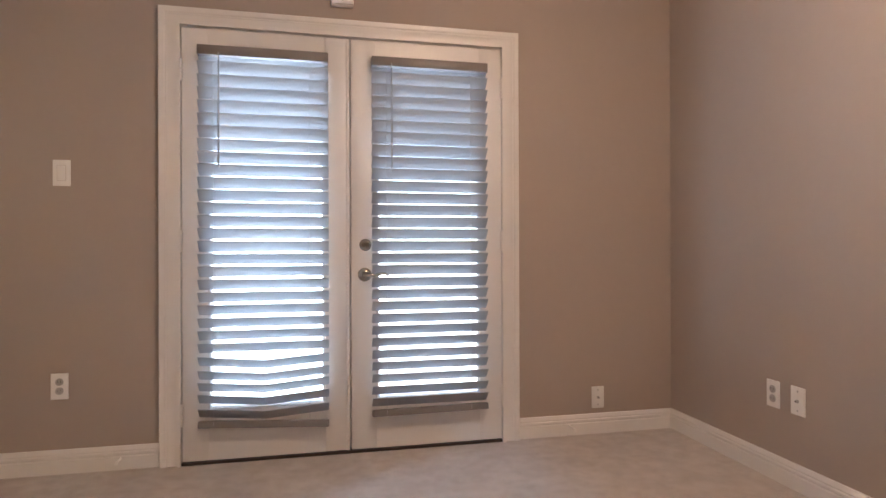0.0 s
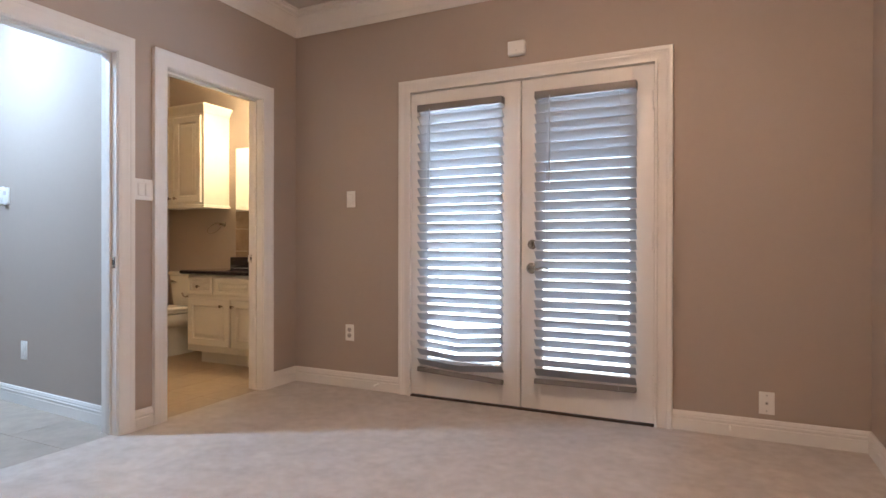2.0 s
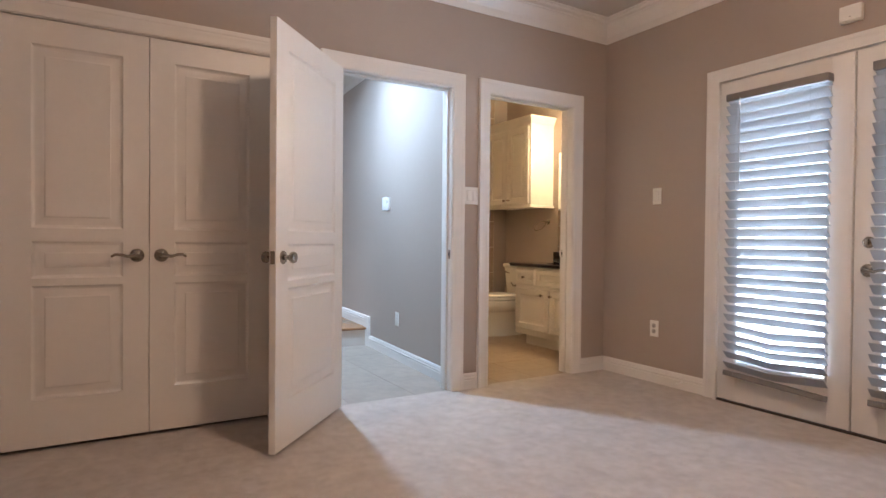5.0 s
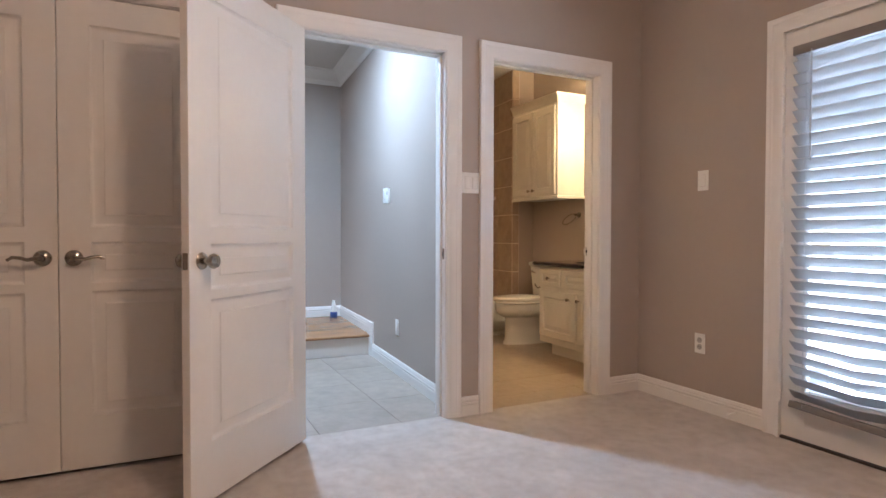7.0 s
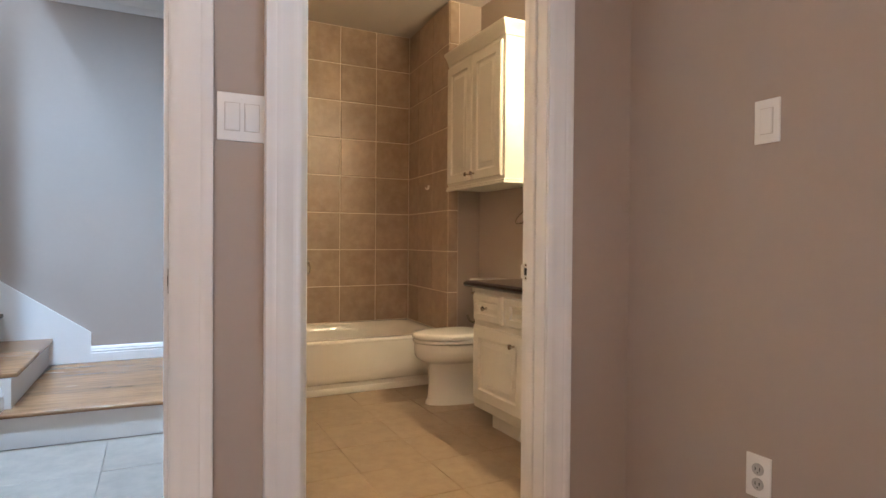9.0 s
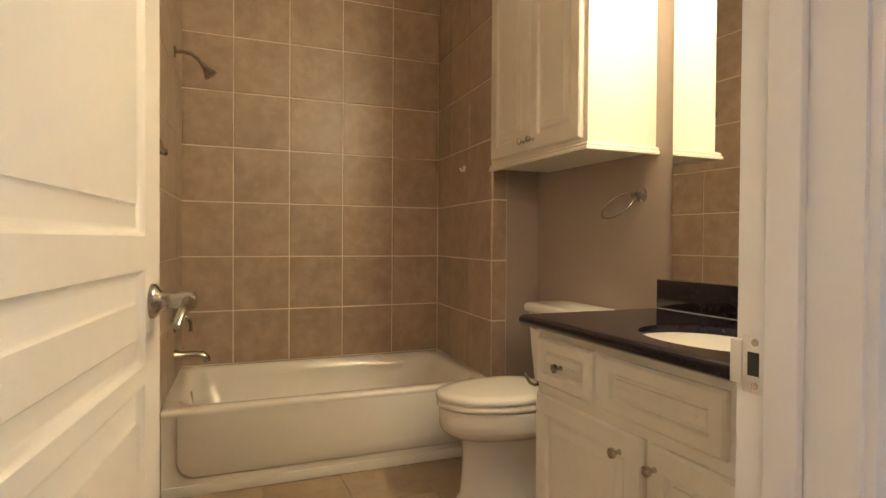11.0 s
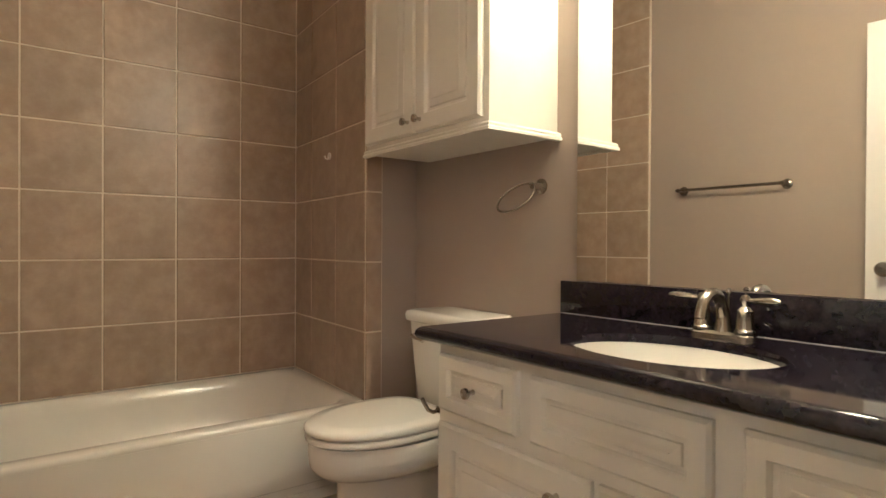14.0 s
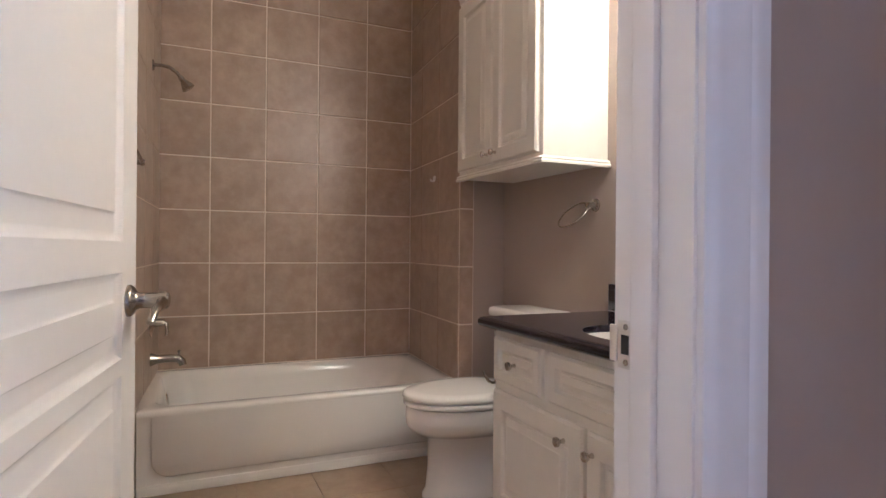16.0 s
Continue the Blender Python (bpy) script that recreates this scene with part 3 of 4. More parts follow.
# ---- blinds ----
def blind(x0, x1, sag, tilt, label):
    bl = thing("window_blind", pose(x0, 2.962, 0.0), label, "blind", "", "blinds of the glazed doors")
    w = x1 - x0
    part("headrail", box(0, w, -0.030, 0.034, 1.890, 1.936, bevel=0.004), M_RAIL, bl)
    pitch, width, tilt = 0.0587, 0.068, radians(tilt)
    n = 29
    for i in range(n):
        z = 1.8967 - i * pitch
        b = bmesh.new()
        dip = 0.0 if not sag or i < 24 else 0.024
        rings = []
        for s in range(9):
            x = w * s / 8
            dz = -dip * (1 - abs(2 * s / 8 - 1)) + (0.004 * math.sin(1.7 * i + x) if sag and i >= 24 else 0.0008 * math.sin(2.3 * i))
            ring = []
            for c, e in ((-0.5, 0.0), (-0.25, 0.0016), (0.0, 0.0022), (0.25, 0.0016), (0.5, 0.0)):
                for_y, for_z = c * width * math.cos(tilt) - e * math.sin(tilt), -c * width * math.sin(tilt) - e * math.cos(tilt)
                ring.append((x, for_y, z + for_z + dz))
            for c, e in ((0.5, 0.0026), (0.0, 0.0048), (-0.5, 0.0026)):
                for_y, for_z = c * width * math.cos(tilt) - e * math.sin(tilt), -c * width * math.sin(tilt) - e * math.cos(tilt)
                ring.append((x, for_y, z + for_z + dz))
            rings.append(ring)
        part("slat", loft(rings, b), M_SLAT, bl, smooth=30)
    zb = 1.8967 - n * pitch + 0.004
    m = pose(0, 0, zb, 0, 3.0 if sag else -0.6, 0)
    part("bottom_rail", box(0, w, -0.028, 0.028, -0.016, 0.016, bevel=0.005), M_RAIL, bl, m=m @ pose(0, 0, 0, -12))
    for u in (0.07, w - 0.09):
        for y in (-0.029, 0.029):
            part("ladder_cord", tube([(u, y, 1.89), (u, y, zb)], 0.0008, 5), M_SLAT, bl)
    part("tilt_wand", tube([(0.095, -0.036, 1.90), (0.095, -0.038, 1.63), (0.096, -0.037, 1.375)], [0.003, 0.004, 0.0045], 8), M_SLAT, bl, "thin plastic tilt wand")
    return bl


blind(-0.677, -0.090, True, 44.5, "taupe grey slatted blind with bent lowest slats")
blind(0.117, 0.699, False, 46.0, "taupe grey slatted blind with tilted slats")

# ---- fittings on the bedroom walls ----
def wall_plate(name, m, w, h, kind, label, category, group=""):
    """A plate in the plane of x and z, its face towards -y, with rockers or sockets."""
    t = thing(name, m, label, category, "", group)
    part("plate", box(-w / 2, w / 2, -0.006, 0, -h / 2, h / 2, bevel=0.0025), M_PLATE, t)
    for k in range(len(kind)):
        u = (k - (len(kind) - 1) / 2) * 0.046
        if kind[k] == "r":
            part("rocker", box(u - 0.0165, u + 0.0165, -0.0095, -0.0055, -0.033, 0.033, bevel=0.0015), M_PLATE, t)
            part("rocker_gap", box(u - 0.0182, u + 0.0182, -0.0066, -0.0058, -0.0347, 0.0347), M_CEIL, t, smooth=0)
        elif kind[k] == "o":
            for z in (-0.020, 0.020):
                s = part("socket", lathe([(0.0, 0.0), (0.0165, 0.0), (0.0165, 0.003), (0.0, 0.0032)], 18, pose(u, -0.0058, z, 90)), M_SOCKET, t)
                for dx in (-0.006, 0.006):
                    part("slot", box(u + dx - 0.0011, u + dx + 0.0011, -0.0095, -0.0088, z - 0.003, z + 0.006), M_DARK, s, smooth=0)
                part("ground_hole", lathe([(0.0, 0.0), (0.0022, 0.0), (0.0, 0.0006)], 8, pose(u, -0.0088, z - 0.008, 90)), M_DARK, s)
        elif kind[k] == "j":
            jack = part("jack", lathe([(0.0, 0.0), (0.0075, 0.0), (0.0075, 0.003), (0.0048, 0.0035), (0.0048, 0.011), (0.0, 0.0115)], 14, pose(u, -0.0058, 0.0, 90)), M_SOCKET, t)
            part("jack_hole", lathe([(0.0, 0.0), (0.0032, 0.0), (0.0, 0.0006)], 8, pose(u, -0.0173, 0.0, 90)), M_DARK, jack)
    reach, head = (0.040, M_SOCKET) if "j" in kind else (h / 2 - 0.012, M_PLATE)
    for z in (-reach, reach):
        part("screw", lathe([(0.0, 0.0), (0.0042, 0.0), (0.0036, 0.0012), (0.0, 0.0016)], 10, pose(0, -0.0058, z, 90)), head, t)
    return t


ON_N, ON_W, ON_E = 0, 90, -90
wall_plate("light_switch", pose(-1.262, NF, 1.346), 0.072, 0.117, "r", "white single rocker light switch on the wall", "light switch")
wall_plate("power_outlet", pose(-1.272, NF, 0.390), 0.072, 0.117, "o", "white double power outlet on the wall", "outlet")
wall_plate("jack_plate", pose(1.342, NF, 0.193), 0.072, 0.117, "j", "white low jack plate on the wall", "wall plate")
wall_plate("power_outlet", pose(EF, 2.284, 0.368, 0, 0, -90), 0.072, 0.117, "o", "white double power outlet near the corner", "outlet")
wall_plate("jack_plate", pose(EF, 2.152, 0.368, 0, 0, -90), 0.072, 0.117, "j", "white jack plate beside the outlet", "wall plate")
wall_plate("light_switch", pose(WF, 1.757, 1.320, 0, 0, 90), 0.116, 0.117, "rr", "white double rocker switch between two door frames", "light switch")
wall_plate("light_switch", pose(-3.17, hn(-3.17), 1.338, 0, 0, -3.8), 0.116, 0.117, "rr", "white double switch on the hall wall", "light switch")
wall_plate("power_outlet", pose(-2.86, hn(-2.86), 0.345, 0, 0, -3.8), 0.072, 0.117, "r", "white flush power outlet on the hall wall", "outlet")

st = thing("wall_thermostat", pose(-3.073, hn(-3.073), 1.328, 0, 0, -3.8), "small white control box beside the hall switch", "thermostat")
part("case", box(-0.030, 0.030, -0.018, 0, -0.055, 0.058, bevel=0.005), M_PLATE, st)
part("display", box(-0.018, 0.018, -0.0188, -0.0175, 0.010, 0.036, bevel=0.0004), M_CEIL, st)

sensor = thing("door_sensor", pose(-0.020, NF, 2.243), "white plastic alarm sensor above the glazed doors", "sensor")
part("case", box(-0.055, 0.055, -0.034, 0, -0.043, 0.040, bevel=0.007), M_PLATE, sensor)
part("base", box(-0.052, 0.052, -0.030, 0, -0.049, -0.044, bevel=0.002), M_PLATE, sensor)
part("indicator", lathe([(0.0, 0.0), (0.003, 0.0), (0.0, 0.001)], 8, pose(0.0, -0.0338, -0.022, 90)), M_DARK, sensor)

for x, y, rz in ((-1.02, NF - 0.016, 0), (1.17, NF - 0.016, 0)):
    ds = thing("door_stop", pose(x, y, 0.052, 0, 0, rz), "small white spring door stop on the baseboard", "door stop", "", "door stops")
    part("spring", tube([(0, 0, 0), (0, -0.03, 0), (0, -0.06, -0.001)], [0.005, 0.004, 0.0045], 8), M_PLATE, ds)
    part("tip", lathe([(0, 0), (0.007, 0), (0.007, 0.010), (0, 0.012)], 10, pose(0, -0.06, -0.001, 90)), M_PLATE, ds)

# ---- lamps ----
M_BED_GLOW = glow("warm_lamp_glass", (1.0, 0.73, 0.52), LAMP_BED)
M_HALL_GLOW = glow("cool_lamp_glass", (0.46, 0.71, 1.0), LAMP_HALL)
M_WELL_FILL = glow("stairwell_fill_glow", (0.55, 0.76, 1.0), FILL_WELL)
M_BATH_GLOW = glow("bulb_glass", (1.0, 0.80, 0.465), LAMP_BATH)
lamp = thing("ceiling_light", pose(0.72, 0.94, CEIL), "round frosted glass ceiling light, switched on", "ceiling light")
part("canopy", lathe([(0.0, 0.0), (0.07, 0.0), (0.07, -0.025), (0.02, -0.035), (0.015, -0.10), (0.0, -0.10)], 24), M_NICKEL, lamp)
part("shade", lathe([(0.0, -0.10), (0.10, -0.10), (0.13, -0.12), (0.12, -0.16), (0.08, -0.19), (0.03, -0.20), (0.0, -0.20)], 24), M_BED_GLOW, lamp, "glowing frosted glass bowl")
lamp = thing("ceiling_light", pose(-2.86, 0.96, CEIL), "small bright recessed ceiling light in the hall", "ceiling light")
part("trim_ring", lathe([(0.058, 0.0), (0.09, 0.0), (0.09, -0.004), (0.062, -0.008), (0.058, -0.002)], 24), M_TRIM, lamp)
part("lamp_lens", lathe([(0.0, -0.001), (0.057, -0.001), (0.057, -0.003), (0.03, -0.0035), (0.0, -0.004)], 24), M_HALL_GLOW, lamp, "bright white lens")
# Unseen fill light, added to brighten the landing and the far hall wall.
lamp = thing("ceiling_light", pose(-4.25, -0.45, TOP), "unseen fill light added high in the stairwell", "ceiling light")
part("trim_ring", lathe([(0.382, 0.0), (0.41, 0.0), (0.41, -0.02), (0.382, -0.025)], 32), M_TRIM, lamp)
part("lamp_lens", lathe([(0.0, -0.002), (0.380, -0.002), (0.375, -0.02), (0.25, -0.05), (0.0, -0.06)], 32), M_WELL_FILL, lamp, "bright white lens")

# ---- hall landing and stairs ----
landing = thing("stair_landing", Matrix.Translation((-3.65, 1.35, 0)) @ pose(0, 0, 0, 0, 0, -3.15) @ Matrix.Translation((3.65, -1.35, 0)), "oak stair landing with a painted riser", "stairs")
part("riser", box(-3.655, -3.640, 0.885, 1.86, 0.0, 0.156), M_CEIL, landing, "pale painted riser", smooth=0)
part("riser_body", box(-4.85, -3.656, 0.885, 1.86, 0.0, 0.150), M_CEIL, landing, smooth=0)
part("nosing", tube([(-3.625, 0.89, 0.166), (-3.625, 1.86, 0.166)], 0.0115, 10), M_WOOD, landing, "rounded oak nosing")
x = -3.626
k = 0
while x > HX + 0.005:
    x1 = max(x - 0.083, HX + 0.002)
    part("plank", box(x1 + 0.0006, x - 0.0006, 0.886, 1.86, 0.152, 0.177, bevel=0.0012, seg=1), M_WOOD, landing)
    x = x1
stairs = thing("staircase", pose(0, 0, 0), "oak treads with pale painted risers climbing away", "stairs")
for i in range(4):
    y, z = 0.925 - 0.265 * i, 0.178 + 0.178 * i
    part("riser", box(HX + 0.019, -3.742, y - 0.27, y, z - 0.001, z + 0.150), M_CEIL, stairs, "pale painted riser", smooth=0)
    part("tread", box(HX + 0.019, -3.742, y - 0.275, y + 0.025, z + 0.151, z + 0.177, bevel=0.008), M_WOOD, stairs, "oak tread")
bottle = thing("bottle", pose(-4.74, 1.765, 0.178), "small white bottle with a blue base on the landing", "bottle")
part("base", lathe([(0, 0), (0.036, 0), (0.038, 0.006), (0.038, 0.050), (0.034, 0.058), (0, 0.058)], 20), M_BLUE, bottle, "blue plastic base")
part("body", lathe([(0, 0.058), (0.030, 0.058), (0.028, 0.10), (0.020, 0.13), (0.014, 0.165), (0.012, 0.175), (0, 0.176)], 20), M_PLATE, bottle, "white tapered body")

# ---- bathtub ----
def ring_rect(x0, x1, y0, y1, z, r, n=6):
    pts = []
    for cx, cy, a in ((x1 - r, y1 - r, 0), (x0 + r, y1 - r, 90), (x0 + r, y0 + r, 180), (x1 - r, y0 + r, 270)):
        for i in range(n + 1):
            t = radians(a + 90 * i / n)
            pts.append((cx + r * math.cos(t), cy + r * math.sin(t), z))
    return pts


TX0, TX1, TY0, TY1 = -4.786, -3.935, 1.985, 3.478
tub = thing("bathtub", pose(0, 0, 0), "glossy white alcove bathtub with a panelled apron", "bathtub")
rings = [ring_rect(TX0, TX1 - 0.034, TY0, TY1, 0.045, 0.004), ring_rect(TX0, TX1 - 0.024, TY0, TY1, 0.30, 0.004), ring_rect(TX0, TX1 - 0.008, TY0, TY1, 0.332, 0.004),
         ring_rect(TX0, TX1, TY0, TY1, 0.345, 0.006), ring_rect(TX0, TX1 - 0.004, TY0, TY1, 0.357, 0.006), ring_rect(TX0 + 0.004, TX1 - 0.014, TY0 + 0.002, TY1 - 0.002, 0.361, 0.01),
         ring_rect(TX0 + 0.045, TX1 - 0.075, TY0 + 0.055, TY1 - 0.06, 0.360, 0.10), ring_rect(TX0 + 0.055, TX1 - 0.09, TY0 + 0.07, TY1 - 0.075, 0.350, 0.11),
         ring_rect(TX0 + 0.07, TX1 - 0.105, TY0 + 0.085, TY1 - 0.11, 0.30, 0.13), ring_rect(TX0 + 0.10, TX1 - 0.13, TY0 + 0.12, TY1 - 0.20, 0.12, 0.15),
         ring_rect(TX0 + 0.15, TX1 - 0.18, TY0 + 0.18, TY1 - 0.28, 0.065, 0.16), ring_rect(TX0 + 0.25, TX1 - 0.28, TY0 + 0.30, TY1 - 0.40, 0.055, 0.10)]
part("shell", loft(rings), M_PORC, tub, smooth=50)


def apron_ring(d, x_low, x_top):
    """The outline of the apron's raised field, square above and rounded below."""
    y0, y1, z0, z1, r = TY0 + 0.055 + d, TY1 - 0.055 - d, 0.075 + d, 0.336, 0.075 - d
    pts = [(y1, z1), (y0, z1)]
    pts += [(y0 + r - r * math.cos(radians(a)), z0 + r - r * math.sin(radians(a))) for a in range(0, 91, 15)]
    pts += [(y1 - r + r * math.sin(radians(a)), z0 + r - r * math.cos(radians(a))) for a in range(0, 91, 15)]
    return [(x_low + (x_top - x_low) * (z - 0.075) / 0.261, y, z) for y, z in pts]


part("apron_panel", loft([apron_ring(0.0, TX1 - 0.040, TX1 - 0.030), apron_ring(0.001, TX1 - 0.026, TX1 - 0.010), apron_ring(0.008, TX1 - 0.020, TX1 - 0.004)]), M_PORC, tub, smooth=50)
part("toe_strip", box(TX1 - 0.075, TX1 - 0.030, TY0, TY1, 0.0, 0.046, bevel=0.006), M_PORC, tub, "white caulked strip along the floor")
part("overflow_plate", lathe([(0, 0), (0.033, 0), (0.033, 0.004), (0.026, 0.009), (0.0, 0.010)], 22, pose(-4.43, TY0 + 0.098, 0.285, -83)), M_CHROME, tub, "chrome overflow plate")

# ---- shower fittings on the tiled wall ----
SX = -4.43
sh = thing("wall_shower", pose(SX, 2.009, 1.918), "brushed nickel shower head on a bent arm", "shower")
part("flange", lathe([(0, 0), (0.028, 0), (0.026, 0.005), (0.012, 0.010), (0, 0.010)], 20, pose(0, 0, 0, -90)), M_NICKEL, sh)
part("arm", tube([(0, 0.0, 0), (0, 0.04, 0.004), (0, 0.075, -0.002), (0, 0.105, -0.022), (0, 0.125, -0.046)], 0.0085, 10), M_NICKEL, sh)
part("head", lathe([(0, 0), (0.012, 0.0), (0.014, 0.012), (0.012, 0.02), (0.018, 0.03), (0.030, 0.055), (0.033, 0.066), (0.028, 0.069), (0, 0.069)], 22, look((0, 0.122, -0.042), (0, 0.18, -0.12)) @ pose(0, 0, 0, 180)), M_NICKEL, sh)
va = thing("shower_valve", pose(SX, 2.009, 0.665), "brushed nickel shower valve with a lever", "shower valve")
part("escutcheon", lathe([(0, 0), (0.068, 0), (0.068, 0.004), (0.05, 0.012), (0.022, 0.018), (0.018, 0.045), (0.014, 0.062), (0, 0.064)], 26, pose(0, 0, 0, -90)), M_NICKEL, va)
part("lever", tube([(0, 0.060, 0.0), (0.002, 0.070, -0.005), (0.004, 0.074, -0.04), (0.004, 0.072, -0.062)], [0.009, 0.009, 0.007, 0.009], 10), M_NICKEL, va)
sp = thing("tub_spout", pose(SX, 2.009, 0.487), "brushed nickel tub spout with diverter knob", "tub spout")
part("spout", tube([(0, 0, 0), (0, 0.012, 0), (0, 0.03, 0), (0, 0.09, 0.002), (0, 0.125, -0.002), (0, 0.142, -0.018), (0, 0.146, -0.034)], [0.032, 0.030, 0.021, 0.019, 0.020, 0.019, 0.017], 14), M_NICKEL, sp)
part("diverter", lathe([(0, 0), (0.004, 0), (0.004, 0.012), (0.007, 0.016), (0.005, 0.024), (0, 0.025)], 12, pose(0, 0.128, 0.016)), M_NICKEL, sp)
hk = thing("robe_hook", pose(-4.327, 3.4565, 1.437), "small clear hook on the tiled wall", "hook")
part("back_plate", lathe([(0, 0), (0.017, 0), (0.017, 0.004), (0, 0.006)], 14, pose(0, 0, 0, 90)), M_PLATE, hk)
part("hook", tube([(0, -0.003, -0.004), (0, -0.012, -0.016), (0, -0.022, -0.014), (0, -0.026, 0.0)], 0.004, 8), M_PLATE, hk)

# ---- towel bar and ring ----
tb = thing("towel_bar", pose(0, BS, 1.345), "brushed nickel towel bar on the side wall", "towel bar")
part("bar", tube([(-3.70, 0.062, 0), (-3.40, 0.062, 0), (-3.105, 0.062, 0)], 0.0085, 12), M_NICKEL, tb)
for x in (-3.685, -3.12):
    part("post", lathe([(0, 0), (0.027, 0), (0.026, 0.006), (0.014, 0.012), (0.009, 0.03), (0.009, 0.055), (0.013, 0.062), (0.011, 0.072), (0, 0.074)], 20, pose(x, 0, 0, -90)), M_NICKEL, tb)
tr = thing("towel_ring", pose(-3.205, BN, 1.222), "brushed nickel towel ring beside the mirror", "towel ring")
part("post", lathe([(0, 0), (0.027, 0), (0.026, 0.006), (0.014, 0.012), (0.009, 0.03), (0.012, 0.046), (0, 0.050)], 20, pose(0, 0, 0, 90)), M_NICKEL, tr)
e1, e3 = Vector((-0.577, -0.583, -0.571)).normalized(), Vector((-0.009, 0.703, -0.665)).normalized()
e2 = e3.cross(e1).normalized()
rc = Vector((0, -0.042, 0)) + 0.070 * e1
part("ring", loft([[rc + (0.072 + 0.0036 * math.cos(c)) * (e1 * math.cos(a) + e2 * math.sin(a)) + e3 * 0.0036 * math.sin(c) for c in [2 * math.pi * q / 8 for q in range(8)]]
                   for a in [2 * math.pi * s / 40 for s in range(41)]], cap=False), M_NICKEL, tr, smooth=60)

# ---- toilet ----
def egg(cx, yf, yb, hw, z, n=40):
    """An elongated bowl outline from its front yf to its back yb, hw half as wide; the back is squarer."""
    pts = []
    ym = yf + (yb - yf) * 0.58
    for i in range(n):
        a = 2 * math.pi * i / n
        c, s = math.cos(a), math.sin(a)
        if s < 0:
            pts.append((cx + hw * c, ym + (ym - yf) * s, z))
        else:
            k = s ** (2 / 5.0)
            pts.append((cx + hw * math.copysign(abs(c) ** (2 / 5.0), c) * (1 - 0.17 * k * k), ym + (yb - ym) * k, z))
    return pts


CX = -3.525
toilet = thing("toilet", pose(0, 0, 0), "white two-piece toilet with its lid closed", "toilet")
part("bowl", loft([egg(CX, 3.075, 3.60, 0.112, 0.0), egg(CX, 3.075, 3.60, 0.113, 0.018), egg(CX, 3.09, 3.58, 0.103, 0.04), egg(CX, 3.098, 3.56, 0.097, 0.13), egg(CX, 3.098, 3.55, 0.097, 0.248), egg(CX, 3.079, 3.55, 0.113, 0.259),
                   egg(CX, 3.046, 3.54, 0.142, 0.274), egg(CX, 3.019, 3.54, 0.168, 0.292), egg(CX, 3.007, 3.54, 0.181, 0.312), egg(CX, 3.004, 3.54, 0.184, 0.338), egg(CX, 3.004, 3.54, 0.185, 0.372), egg(CX, 3.010, 3.53, 0.181, 0.385), egg(CX, 3.07, 3.50, 0.13, 0.388)]), M_PORC, toilet, smooth=60)
part("trapway", loft([[(CX - 0.07, 3.50, 0.0), (CX + 0.07, 3.50, 0.0), (CX + 0.075, 3.50, 0.25), (CX - 0.075, 3.50, 0.25)], [(CX - 0.09, 3.66, 0.0), (CX + 0.09, 3.66, 0.0), (CX + 0.10, 3.66, 0.36), (CX - 0.10, 3.66, 0.36)]]), M_PORC, toilet)
part("back_deck", box(CX - 0.115, CX + 0.115, 3.48, 3.69, 0.345, 0.388, bevel=0.012), M_PORC, toilet)
part("seat", loft([egg(CX, 3.000, 3.48, 0.182, 0.391), egg(CX, 2.994, 3.48, 0.188, 0.397), egg(CX, 2.994, 3.48, 0.188, 0.408), egg(CX, 3.002, 3.478, 0.183, 0.414)]), M_PORC, toilet, "white plastic seat", smooth=50)
part("lid", loft([egg(CX, 2.996, 3.475, 0.185, 0.418), egg(CX, 2.990, 3.475, 0.190, 0.425), egg(CX, 2.991, 3.474, 0.189, 0.438), egg(CX, 2.999, 3.466, 0.182, 0.445), egg(CX, 3.05, 3.43, 0.14, 0.449)]), M_PORC, toilet, "white closed lid", smooth=50)
for dx in (-0.075, 0.075):
    part("lid_hinge", tube([(CX + dx - 0.02, 3.497, 0.415), (CX + dx + 0.02, 3.497, 0.415)], 0.011, 10), M_PORC, toilet)


def tank_ring(z, w, y0, r=0.03):
    return ring_rect(CX - w, CX + w, y0, 3.692, z, r)


part("tank", loft([tank_ring(0.392, 0.158, 3.525), tank_ring(0.41, 0.167, 3.515), tank_ring(0.56, 0.182, 3.505), tank_ring(0.724, 0.198, 3.498)]), M_PORC, toilet, smooth=60)
part("tank_lid", loft([tank_ring(0.725, 0.204, 3.490), tank_ring(0.730, 0.209, 3.482), tank_ring(0.750, 0.210, 3.480), tank_ring(0.763, 0.206, 3.485), tank_ring(0.768, 0.193, 3.50)]), M_PORC, toilet, smooth=60)
part("flush_lever", tube([(CX - 0.14, 3.499, 0.672), (CX - 0.14, 3.480, 0.672), (CX - 0.10, 3.474, 0.667), (CX - 0.06, 3.474, 0.662)], [0.012, 0.008, 0.006, 0.007], 10), M_CHROME, toilet, "chrome flush lever")

# ---- wall cabinet over the toilet ----
CSTEP = [(0.003, 0.004), (0.006, 0.0115), (0.011, 0.0135), (0.017, 0.0135), (0.020, 0.009), (0.040, 0.0035), (0.043, 0.0)]


def knob_small(m, parent, name="knob"):
    return part(name, lathe([(0, 0), (0.0075, 0), (0.006, 0.006), (0.0055, 0.013), (0.011, 0.018), (0.0145, 0.024), (0.013, 0.030), (0.006, 0.0335), (0, 0.034)], 18), M_KNOB, parent, "satin nickel knob", m=m)


